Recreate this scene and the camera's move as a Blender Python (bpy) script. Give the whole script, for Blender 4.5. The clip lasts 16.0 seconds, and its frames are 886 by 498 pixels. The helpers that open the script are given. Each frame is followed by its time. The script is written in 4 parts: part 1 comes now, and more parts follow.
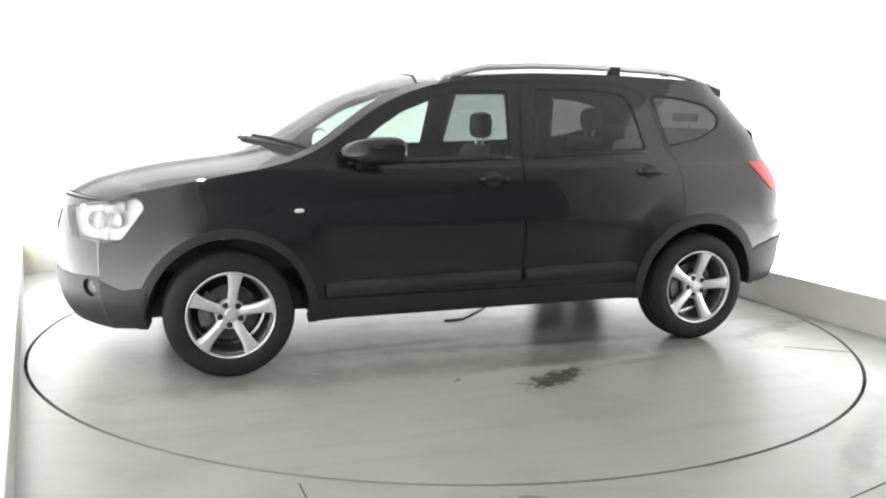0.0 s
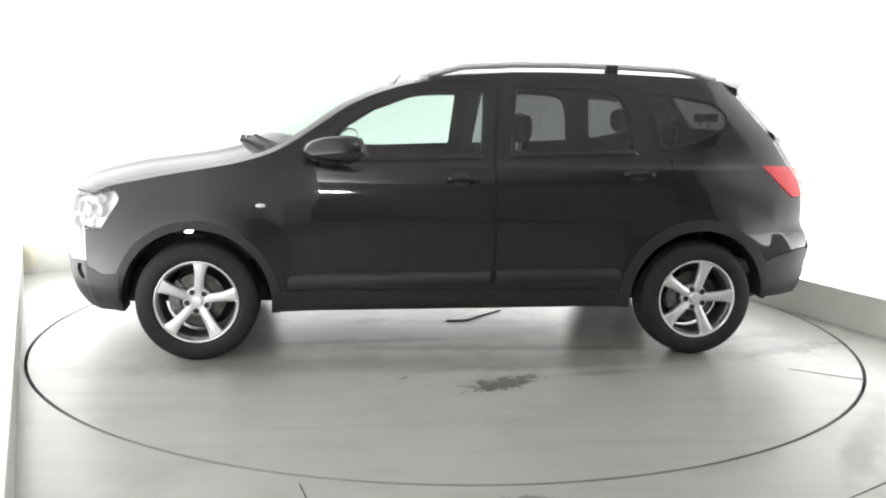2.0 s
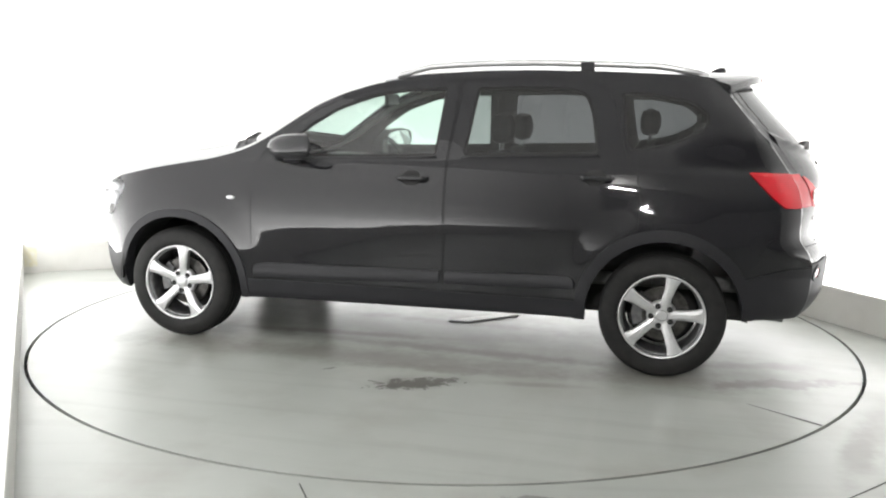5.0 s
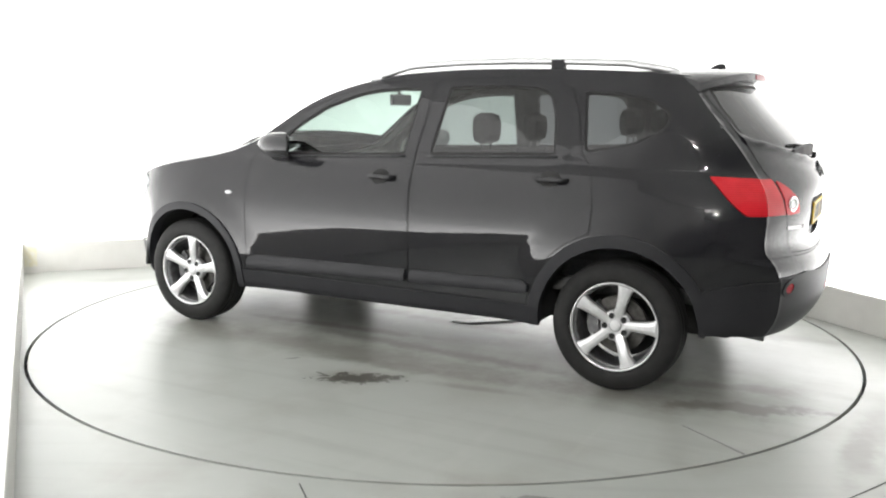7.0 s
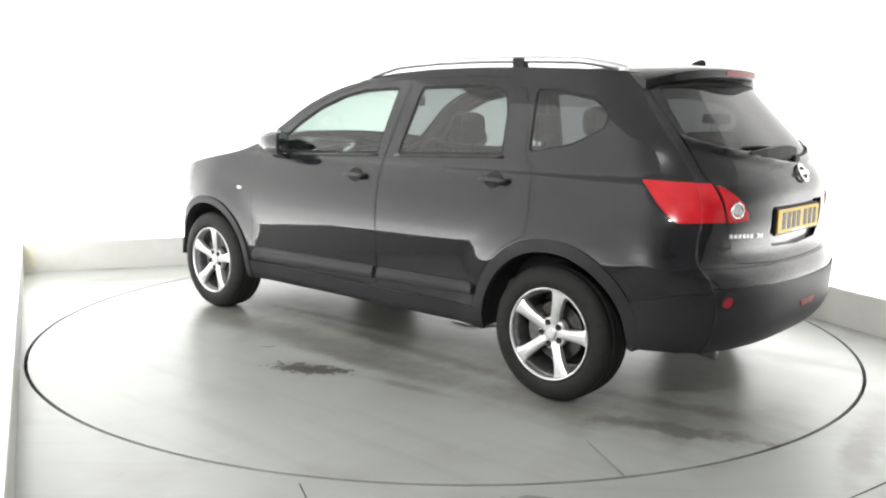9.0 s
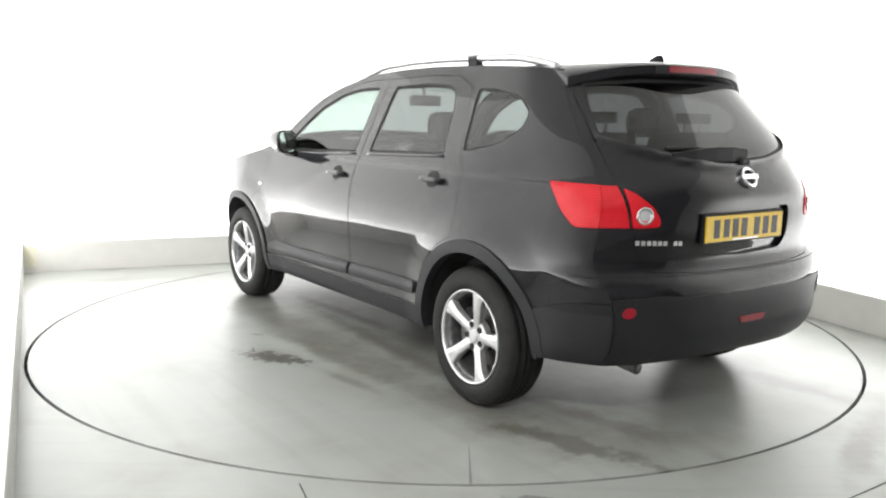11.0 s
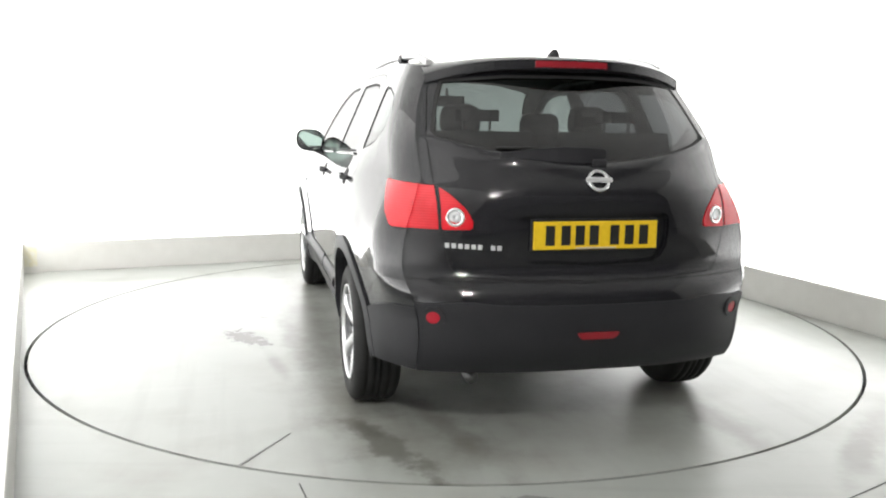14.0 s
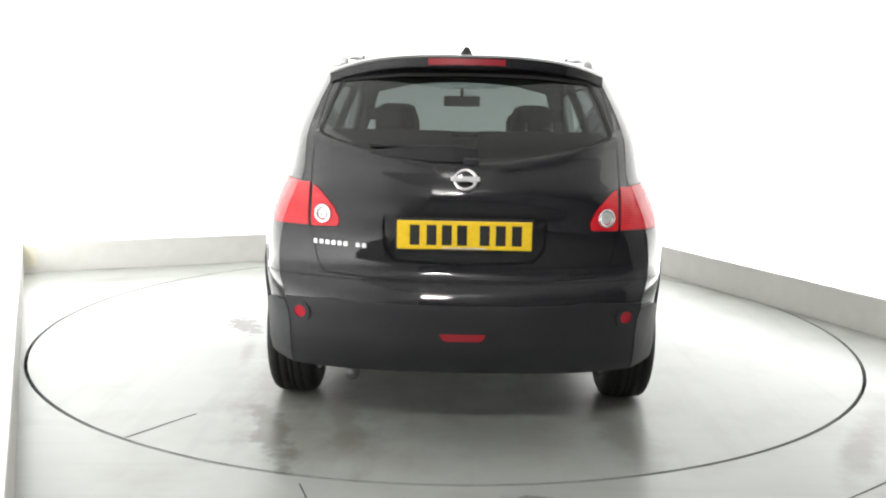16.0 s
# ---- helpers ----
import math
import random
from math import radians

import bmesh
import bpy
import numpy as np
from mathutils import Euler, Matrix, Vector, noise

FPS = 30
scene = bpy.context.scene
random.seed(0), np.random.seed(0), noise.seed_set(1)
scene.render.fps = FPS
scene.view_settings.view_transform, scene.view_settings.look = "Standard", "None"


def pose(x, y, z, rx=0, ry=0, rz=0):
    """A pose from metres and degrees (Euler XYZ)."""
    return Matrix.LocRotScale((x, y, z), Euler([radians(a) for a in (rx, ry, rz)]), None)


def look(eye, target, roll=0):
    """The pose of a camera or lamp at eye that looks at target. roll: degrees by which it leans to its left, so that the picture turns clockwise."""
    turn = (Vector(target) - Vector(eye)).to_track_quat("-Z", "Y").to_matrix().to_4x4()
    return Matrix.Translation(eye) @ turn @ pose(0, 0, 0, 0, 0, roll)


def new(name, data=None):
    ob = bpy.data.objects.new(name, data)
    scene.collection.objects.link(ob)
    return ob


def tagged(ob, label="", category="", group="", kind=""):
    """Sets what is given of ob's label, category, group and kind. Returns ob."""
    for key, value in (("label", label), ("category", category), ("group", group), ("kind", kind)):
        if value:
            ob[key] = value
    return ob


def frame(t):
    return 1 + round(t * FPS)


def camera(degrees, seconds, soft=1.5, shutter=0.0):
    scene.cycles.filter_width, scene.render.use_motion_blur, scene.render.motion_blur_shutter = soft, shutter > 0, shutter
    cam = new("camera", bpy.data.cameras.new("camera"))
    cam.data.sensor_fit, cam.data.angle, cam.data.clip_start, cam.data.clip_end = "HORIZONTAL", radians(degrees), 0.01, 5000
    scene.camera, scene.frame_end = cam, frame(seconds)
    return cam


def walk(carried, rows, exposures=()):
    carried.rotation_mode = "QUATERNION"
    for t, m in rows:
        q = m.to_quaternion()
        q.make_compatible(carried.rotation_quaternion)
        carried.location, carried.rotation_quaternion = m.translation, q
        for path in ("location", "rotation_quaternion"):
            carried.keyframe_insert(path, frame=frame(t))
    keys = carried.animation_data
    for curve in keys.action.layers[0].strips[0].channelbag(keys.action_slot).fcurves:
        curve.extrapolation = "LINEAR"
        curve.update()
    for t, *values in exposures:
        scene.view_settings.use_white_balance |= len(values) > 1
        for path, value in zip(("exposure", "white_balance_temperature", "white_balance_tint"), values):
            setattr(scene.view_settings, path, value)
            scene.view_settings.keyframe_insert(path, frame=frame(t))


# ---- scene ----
cam = camera(54.15, 16.0, soft=2.1)
EYE = (0.0, -5.456, 1.3615)
AIM = (-0.0243, 0.468, 0.4101)
walk(cam, [(0.0, look(EYE, AIM, 1.02)), (16.0, look(EYE, AIM, 1.02))], exposures=[(0.0, 0.0), (16.0, 0.0)])

# ---- light: glow put into the white walls round three sides, a tube lamp over the open side; an unseen hall behind ----
world = bpy.data.worlds.new("studio_world")
scene.world = world
world.use_nodes = True
world.node_tree.nodes["Background"].inputs["Color"].default_value = (0.8, 0.85, 0.9, 1)
world.node_tree.nodes["Background"].inputs["Strength"].default_value = 0.02

ROOM_TURN = radians(23.3)
RA = Vector((math.cos(ROOM_TURN), math.sin(ROOM_TURN), 0))
RB = Vector((-math.sin(ROOM_TURN), math.cos(ROOM_TURN), 0))
CORNER = Vector((1.216, 3.410, 0))


def room(a, b, z=0.0):
    """A place from metres along the back wall (negative to the west), out of it, and up."""
    return CORNER + RA * a + RB * b + Vector((0, 0, z))


CEILING = 3.3


def strip_lamp(place, target, length, width, power):
    """A bare tube fitting high over the studio's open side."""
    data = bpy.data.lights.new("strip_lamp", "AREA")
    data.shape, data.size, data.size_y, data.energy = "RECTANGLE", length, width, power
    data.color = (1.0, 0.98, 0.95)
    ob = new("strip_lamp", data)
    ob.matrix_world = look(place, target)
    return ob


strip_lamp((-0.25, -5.75, 3.1), (0, -1.0, 0.6), 0.45, 0.014, 85)
# emission added to the walls, high up and at the foot
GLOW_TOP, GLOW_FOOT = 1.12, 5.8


# ---- materials ----
def shader(name, colour, rough=0.5, metal=0.0, coat=0.0, **more):
    m = bpy.data.materials.new(name)
    m.use_nodes = True
    b = m.node_tree.nodes["Principled BSDF"]
    b.inputs["Base Color"].default_value = (*colour, 1)
    b.inputs["Roughness"].default_value = rough
    b.inputs["Metallic"].default_value = metal
    b.inputs["Coat Weight"].default_value = coat
    b.inputs["Coat Roughness"].default_value = 0.03
    for key, value in more.items():
        b.inputs[key.replace("_", " ")].default_value = value
    return m


def grain(m, scale, low, high, target="Base Color", detail=6.0, second=0.0, second_scale=1.0, coord="Object", spread=(0.3, 0.7)):
    """Lets a noise run the target input between two colours or values, with a second, coarser noise mixed in."""
    nt = m.node_tree
    b = nt.nodes["Principled BSDF"]
    tc = nt.nodes.new("ShaderNodeTexCoord")
    n = nt.nodes.new("ShaderNodeTexNoise")
    n.inputs["Scale"].default_value, n.inputs["Detail"].default_value = scale, detail
    nt.links.new(tc.outputs[coord], n.inputs["Vector"])
    out = n.outputs["Fac"]
    if second:
        n2 = nt.nodes.new("ShaderNodeTexNoise")
        n2.inputs["Scale"].default_value, n2.inputs["Detail"].default_value = second_scale, 3
        nt.links.new(tc.outputs[coord], n2.inputs["Vector"])
        mix = nt.nodes.new("ShaderNodeMix")
        mix.inputs["Factor"].default_value = second
        nt.links.new(out, mix.inputs[2])
        nt.links.new(n2.outputs["Fac"], mix.inputs[3])
        out = mix.outputs[0]
    r = nt.nodes.new("ShaderNodeValToRGB")
    r.color_ramp.elements[0].position, r.color_ramp.elements[1].position = spread
    if isinstance(low, (int, float)):
        low, high = (low,) * 3, (high,) * 3
    r.color_ramp.elements[0].color, r.color_ramp.elements[1].color = (*low, 1), (*high, 1)
    nt.links.new(out, r.inputs["Fac"])
    nt.links.new(r.outputs["Color"], b.inputs[target])
    return m


def bumps(m, scale, strength, distance=0.002, detail=4.0):
    nt = m.node_tree
    tc = nt.nodes.new("ShaderNodeTexCoord")
    n = nt.nodes.new("ShaderNodeTexNoise")
    n.inputs["Scale"].default_value, n.inputs["Detail"].default_value = scale, detail
    bp = nt.nodes.new("ShaderNodeBump")
    bp.inputs["Strength"].default_value, bp.inputs["Distance"].default_value = strength, distance
    nt.links.new(tc.outputs["Object"], n.inputs["Vector"])
    nt.links.new(n.outputs["Fac"], bp.inputs["Height"])
    nt.links.new(bp.outputs["Normal"], m.node_tree.nodes["Principled BSDF"].inputs["Normal"])
    return m


WALL = bumps(grain(shader("glowing_white_wall", (0.86, 0.86, 0.85), 0.6), 3.0, (0.84, 0.84, 0.83), (0.88, 0.88, 0.87), second=0.5, second_scale=0.6), 60, 0.1)


def painted_glow(m, far, near):
    """Glow put into a wall's surface for light washing up it: brightest low down, fading up and towards the studio's
    open side.
    """
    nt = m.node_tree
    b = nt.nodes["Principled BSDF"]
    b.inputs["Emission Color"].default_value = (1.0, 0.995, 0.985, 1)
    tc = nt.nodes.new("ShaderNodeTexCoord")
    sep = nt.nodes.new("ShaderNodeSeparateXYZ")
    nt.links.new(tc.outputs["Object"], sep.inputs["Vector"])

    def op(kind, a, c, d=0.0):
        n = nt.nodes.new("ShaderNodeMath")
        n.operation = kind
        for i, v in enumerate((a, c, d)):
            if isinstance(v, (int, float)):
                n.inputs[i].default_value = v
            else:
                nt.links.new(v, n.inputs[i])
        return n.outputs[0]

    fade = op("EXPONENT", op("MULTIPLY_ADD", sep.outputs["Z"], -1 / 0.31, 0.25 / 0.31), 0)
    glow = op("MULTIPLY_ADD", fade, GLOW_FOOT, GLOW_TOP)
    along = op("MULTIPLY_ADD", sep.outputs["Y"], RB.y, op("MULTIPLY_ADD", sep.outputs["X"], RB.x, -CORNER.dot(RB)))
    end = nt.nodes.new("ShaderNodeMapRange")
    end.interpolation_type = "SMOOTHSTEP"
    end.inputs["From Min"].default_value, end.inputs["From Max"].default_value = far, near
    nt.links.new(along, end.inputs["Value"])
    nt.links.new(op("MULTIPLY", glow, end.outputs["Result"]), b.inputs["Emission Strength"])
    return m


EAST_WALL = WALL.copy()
EAST_WALL.name = "glowing_white_wall_side"
# each wall's glow ends where it suits the car's reflections
painted_glow(WALL, -6.6, -4.4)
painted_glow(EAST_WALL, -7.0, -5.0)
CEIL = grain(shader("white_ceiling_paint", (0.2, 0.2, 0.2), 0.8), 2.0, (0.80, 0.80, 0.795), (0.86, 0.86, 0.855))
# unseen hall, painted pale to brighten what the car's gloss reflects
HALL_WALL = grain(shader("grey_hall_paint", (0.12, 0.12, 0.12), 0.8), 2.0, (0.72, 0.72, 0.725), (0.79, 0.79, 0.795))
SKIRT = bumps(grain(shader("cream_board_paint", (0.6, 0.59, 0.56), 0.5), 9.0, (0.60, 0.59, 0.56), (0.70, 0.69, 0.665), second=0.6, second_scale=1.2), 40, 0.15)


def floor_paint(name, dark_marks):
    """Grey epoxy, cloudy and scuffed, with dark marks, some wet or oily, some shade put into the colour: (x, y, length,
    width, turn, depth, softness).
    """
    m = grain(shader(name, (0.33, 0.34, 0.325), 0.3), 1.3, (0.284, 0.299, 0.277), (0.342, 0.357, 0.333), detail=2.0, second=0.35, second_scale=4.0, spread=(0.2, 0.8))
    nt = m.node_tree
    b = nt.nodes["Principled BSDF"]
    base = b.inputs["Base Color"].links[0].from_socket
    tc = nt.nodes.new("ShaderNodeTexCoord")
    wob = nt.nodes.new("ShaderNodeTexNoise")
    wob.inputs["Scale"].default_value, wob.inputs["Detail"].default_value, wob.inputs["Roughness"].default_value = 4.5, 7, 0.65
    nt.links.new(tc.outputs["Object"], wob.inputs["Vector"])
    fine = nt.nodes.new("ShaderNodeTexNoise")
    fine.inputs["Scale"].default_value, fine.inputs["Detail"].default_value, fine.inputs["Roughness"].default_value = 16.0, 7, 0.7
    nt.links.new(tc.outputs["Object"], fine.inputs["Vector"])
    for size, stretch, low, high, tint, much in ((2.2, (1, 1, 1), 0.50, 0.75, (0.19, 0.178, 0.150), 0.45), (1.0, (0.7, 9.0, 1), 0.52, 0.80, (0.21, 0.207, 0.19), 0.40), (1.0, (11.0, 0.8, 1), 0.58, 0.80, (0.42, 0.42, 0.40), 0.15)):
        mp = nt.nodes.new("ShaderNodeMapping")
        mp.inputs["Scale"].default_value = stretch
        mp.inputs["Rotation"].default_value = (0, 0, radians(20))
        nt.links.new(tc.outputs["Object"], mp.inputs["Vector"])
        cloud = nt.nodes.new("ShaderNodeTexNoise")
        cloud.inputs["Scale"].default_value, cloud.inputs["Detail"].default_value = size, 6
        nt.links.new(mp.outputs["Vector"], cloud.inputs["Vector"])
        mr = nt.nodes.new("ShaderNodeMapRange")
        mr.inputs["From Min"].default_value, mr.inputs["From Max"].default_value = low, high
        mr.inputs["To Max"].default_value = much
        nt.links.new(cloud.outputs["Fac"], mr.inputs["Value"])
        mix = nt.nodes.new("ShaderNodeMix")
        mix.data_type = "RGBA"
        nt.links.new(mr.outputs["Result"], mix.inputs["Factor"])
        nt.links.new(base, mix.inputs["A"])
        mix.inputs["B"].default_value = (*tint, 1)
        base = mix.outputs["Result"]
    for x, y, length, width, turn, depth, soft in dark_marks:
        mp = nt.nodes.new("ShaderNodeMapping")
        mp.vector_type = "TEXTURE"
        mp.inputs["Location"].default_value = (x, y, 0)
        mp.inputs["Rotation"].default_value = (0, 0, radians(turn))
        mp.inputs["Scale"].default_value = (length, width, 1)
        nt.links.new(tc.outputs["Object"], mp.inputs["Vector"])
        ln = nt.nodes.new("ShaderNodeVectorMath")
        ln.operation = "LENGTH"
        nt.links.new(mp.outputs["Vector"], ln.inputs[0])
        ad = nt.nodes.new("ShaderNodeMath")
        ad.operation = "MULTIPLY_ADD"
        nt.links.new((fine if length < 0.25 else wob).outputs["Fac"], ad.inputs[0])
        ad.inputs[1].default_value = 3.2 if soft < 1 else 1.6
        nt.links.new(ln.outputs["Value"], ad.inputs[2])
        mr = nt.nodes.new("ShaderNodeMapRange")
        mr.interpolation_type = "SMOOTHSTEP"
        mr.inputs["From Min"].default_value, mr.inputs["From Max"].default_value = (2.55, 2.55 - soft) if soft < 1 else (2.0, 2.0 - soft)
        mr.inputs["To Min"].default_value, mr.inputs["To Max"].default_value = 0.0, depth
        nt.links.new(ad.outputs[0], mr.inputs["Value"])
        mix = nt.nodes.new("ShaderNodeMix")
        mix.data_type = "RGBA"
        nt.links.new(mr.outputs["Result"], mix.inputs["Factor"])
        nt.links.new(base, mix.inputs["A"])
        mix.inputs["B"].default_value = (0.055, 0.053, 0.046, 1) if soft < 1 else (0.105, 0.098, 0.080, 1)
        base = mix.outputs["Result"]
    nt.links.new(base, b.inputs["Base Color"])
    grain(m, 2.6, 0.30, 0.37, target="Roughness", detail=4.0, spread=(0.15, 0.85))
    return m


FLOOR = floor_paint("grey_epoxy_floor", [(1.98, -1.72, 0.55, 0.14, 60, 0.45, 1.1), (2.25, 0.35, 1.1, 0.22, 115, 0.35, 1.2), (0.33, -2.54, 0.11, 0.02, 0, 0.6, 0.5), (1.72, -2.05, 0.45, 0.08, 60, 0.55, 1.0), (-2.6, 1.2, 0.8, 0.12, 25, 0.15, 1.0)])
# small marks are oil and wet; broad soft ones mix dirt with painted shade
DECK = floor_paint("stained_shaded_deck", [
    (-0.15, 1.265, 0.24, 0.085, 30, 0.97, 0.2), (-0.06, 1.325, 0.10, 0.016, 12, 0.85, 0.3), (-0.20, 1.28, 0.09, 0.014, 72, 0.8, 0.3), (-0.27, 1.17, 0.11, 0.018, 50, 0.8, 0.3), (0.02, 1.30, 0.07, 0.012, -20, 0.8, 0.3), (-0.15, 1.25, 0.34, 0.13, 25, 0.28, 1.1),
    (-1.98, 0.71, 0.40, 0.10, 17, 0.62, 0.5), (-1.75, 0.80, 0.18, 0.05, 30, 0.5, 0.5), (-1.92, 0.58, 0.65, 0.36, 10, 0.52, 1.3),
    # wide patches darken the deck beneath the car, brown dirt and shade together
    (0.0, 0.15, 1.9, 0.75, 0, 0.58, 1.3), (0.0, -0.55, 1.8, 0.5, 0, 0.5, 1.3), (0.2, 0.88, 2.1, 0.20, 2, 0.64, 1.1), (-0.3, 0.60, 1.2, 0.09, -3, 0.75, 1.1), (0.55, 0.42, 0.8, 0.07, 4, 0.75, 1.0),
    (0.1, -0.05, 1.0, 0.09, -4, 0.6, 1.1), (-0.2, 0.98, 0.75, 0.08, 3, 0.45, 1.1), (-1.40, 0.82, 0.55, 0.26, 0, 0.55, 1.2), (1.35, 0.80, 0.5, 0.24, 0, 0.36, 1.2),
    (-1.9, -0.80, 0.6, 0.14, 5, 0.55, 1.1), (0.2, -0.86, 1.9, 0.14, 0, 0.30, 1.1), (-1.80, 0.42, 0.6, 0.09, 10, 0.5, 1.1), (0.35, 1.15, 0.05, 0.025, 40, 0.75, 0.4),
    # first here: shade behind the car, put into the deck colour with brown
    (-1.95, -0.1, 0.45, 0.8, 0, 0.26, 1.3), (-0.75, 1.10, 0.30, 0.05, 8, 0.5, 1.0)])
JOINT = shader("filled_joint", (0.2, 0.2, 0.195), 0.7)
SEAM = shader("dark_gap", (0.02, 0.02, 0.018), 0.8)


def mesh_of(name, bm, material):
    me = bpy.data.meshes.new(name)
    bm.to_mesh(me)
    bm.free()
    if material:
        me.materials.append(material)
    return me


def part(name, bm, material, parent=None, label="", smooth=False):
    """One mesh object from a bmesh, under a thing or a part."""
    me = mesh_of(name, bm, material)
    if smooth:
        me.shade_smooth()
    ob = new(name, me)
    if parent is not None:
        ob.parent = parent
    return tagged(ob, label)


def slab(bm, corners, z0, z1):
    """A prism over a plan polygon."""
    low = [bm.verts.new((p[0], p[1], z0)) for p in corners]
    high = [bm.verts.new((p[0], p[1], z1)) for p in corners]
    n = len(low)
    bm.faces.new(low[::-1])
    bm.faces.new(high)
    for i in range(n):
        bm.faces.new((low[i], low[(i + 1) % n], high[(i + 1) % n], high[i]))
    bmesh.ops.recalc_face_normals(bm, faces=bm.faces)


def box(bm, x0, x1, y0, y1, z0, z1, bevel=0.0):
    r = bmesh.ops.create_cube(bm, size=1.0, matrix=Matrix.Translation(((x0 + x1) / 2, (y0 + y1) / 2, (z0 + z1) / 2)) @ Matrix.Diagonal((x1 - x0, y1 - y0, z1 - z0, 1)))
    if bevel:
        edges = list({e for v in r["verts"] for e in v.link_edges})
        bmesh.ops.bevel(bm, geom=edges, offset=bevel, segments=2, affect="EDGES", profile=0.5)


# ---- the room ----
RING = 2.457
TURN_GAP = 0.018
WL0, WL1 = (-5.07, 0.0), (-4.79, -7.0)  # the west wall, slightly out of square


def wall(name, pts, height, material, label):
    """A wall over a plan quad of room coordinates."""
    bm = bmesh.new()
    slab(bm, [room(*p) for p in pts], -0.05, height)
    return tagged(part(name, bm, material), label, "wall", kind="structure")


wall("wall_north", [(-5.3, 0), (0.25, 0), (0.25, 0.2), (-5.3, 0.2)], CEILING, WALL, "white wall behind the turntable, its light put into the surface")
wall("wall_east", [(0, 0), (0.25, 0), (0.25, -8.0), (0, -8.0)], CEILING, EAST_WALL, "white side wall, its light put into the surface")
wall("wall_west", [WL0, WL1, (-5.0, -7.0), (-5.3, 0)], CEILING, WALL, "white wall near the camera, its light put into the surface")
# hall walls out of view, added to close the room and shape reflections
wall("wall_south", [(-8.2, -12.0), (3.4, -12.0), (3.4, -12.2), (-8.2, -12.2)], CEILING + 0.6, HALL_WALL, "unseen pale grey wall of the hall behind the studio, added for reflections")
wall("wall_hall_west", [(-8.0, -12.0), (-8.0, -7.2), (-8.2, -7.2), (-8.2, -12.0)], CEILING + 0.6, HALL_WALL, "unseen pale grey side wall of the hall, added for reflections")
wall("wall_hall_east", [(3.2, -12.0), (3.2, -8.0), (3.4, -8.0), (3.4, -12.0)], CEILING + 0.6, HALL_WALL, "unseen pale grey side wall of the hall, added for reflections")
wall("wall_return_west", [(-8.2, -7.0), (-5.0, -7.0), (-5.0, -7.2), (-8.2, -7.2)], CEILING + 0.6, HALL_WALL, "unseen pale grey wall return beside the studio opening, added to close the room")
wall("wall_return_east", [(0.25, -7.8), (3.4, -7.8), (3.4, -8.0), (0.25, -8.0)], CEILING + 0.6, HALL_WALL, "unseen pale grey wall return beside the studio opening, added to close the room")

bm = bmesh.new()
slab(bm, [room(-5.4, 0.3), room(0.4, 0.3), room(0.4, -7.6), room(-5.4, -7.6)], CEILING, CEILING + 0.15)
tagged(part("ceiling", bm, CEIL), "white studio ceiling above the turntable", "ceiling", kind="structure")
bm = bmesh.new()
slab(bm, [room(-8.3, -7.6), room(3.5, -7.6), room(3.5, -12.3), room(-8.3, -12.3)], CEILING + 0.6, CEILING + 0.75)
tagged(part("ceiling_hall", bm, HALL_WALL), "unseen pale grey ceiling of the hall behind, added for reflections", "ceiling", kind="structure")

# floor with a round hole for the turntable
bm = bmesh.new()
N = 180
inner = [bm.verts.new((RING * math.cos(2 * math.pi * i / N), RING * math.sin(2 * math.pi * i / N), 0)) for i in range(N)]
outer = [bm.verts.new((16 * math.cos(2 * math.pi * i / N), 16 * math.sin(2 * math.pi * i / N), 0)) for i in range(N)]
lip = [bm.verts.new((v.co.x, v.co.y, -0.06)) for v in inner]
for i in range(N):
    j = (i + 1) % N
    bm.faces.new((inner[i], outer[i], outer[j], inner[j]))
    bm.faces.new((inner[j], lip[j], lip[i], inner[i]))
tagged(part("floor", bm, FLOOR), "pale grey-green epoxy studio floor, scuffed and slightly shiny", "floor", kind="structure")
bm = bmesh.new()
bmesh.ops.create_circle(bm, cap_ends=True, segments=64, radius=RING + 0.3, matrix=Matrix.Translation((0, 0, -0.06)))
tagged(part("turntable_pit", bm, SEAM), "dark pit under the turntable", "pit", kind="structure")


def skirting(name, a0, b0, a1, b1, na, nb, label):
    """A kick board along a wall, 245 mm high, its top edge eased."""
    p0, p1 = room(a0, b0), room(a1, b1)
    out = RA * na + RB * nb
    bm = bmesh.new()
    prof = [(0.0, 0.0), (0.018, 0.0), (0.018, 0.236), (0.015, 0.243), (0.009, 0.246), (0.0, 0.246)]
    rows = [[bm.verts.new(p + out * (d + 0.001) + Vector((0, 0, z))) for d, z in prof] for p in (p0, p1)]
    for i in range(len(prof) - 1):
        bm.faces.new((rows[0][i], rows[1][i], rows[1][i + 1], rows[0][i + 1]))
    bm.faces.new(rows[0])
    bm.faces.new(rows[1][::-1])
    bmesh.ops.recalc_face_normals(bm, faces=bm.faces)
    return tagged(part(name, bm, SKIRT), label, "baseboard", kind="structure")


skirting("baseboard_north", -5.07, 0, -0.02, 0, 0, -1, "cream painted kick board along the back wall")
skirting("baseboard_east", 0, 0, 0, -7.9, -1, 0, "cream painted kick board along the side wall")
skirting("baseboard_west", -5.06, -0.02, -4.80, -6.9, 1, 0, "cream painted kick board along the near side wall")

# ---- turntable ----
turntable = new("turntable")
tagged(turntable, "round grey turntable flush with the studio floor, stained, shade painted in under the car", "turntable")
bm = bmesh.new()
top = bmesh.ops.create_circle(bm, cap_ends=True, segments=N, radius=RING - TURN_GAP)
r = bmesh.ops.extrude_face_region(bm, geom=list(bm.faces))
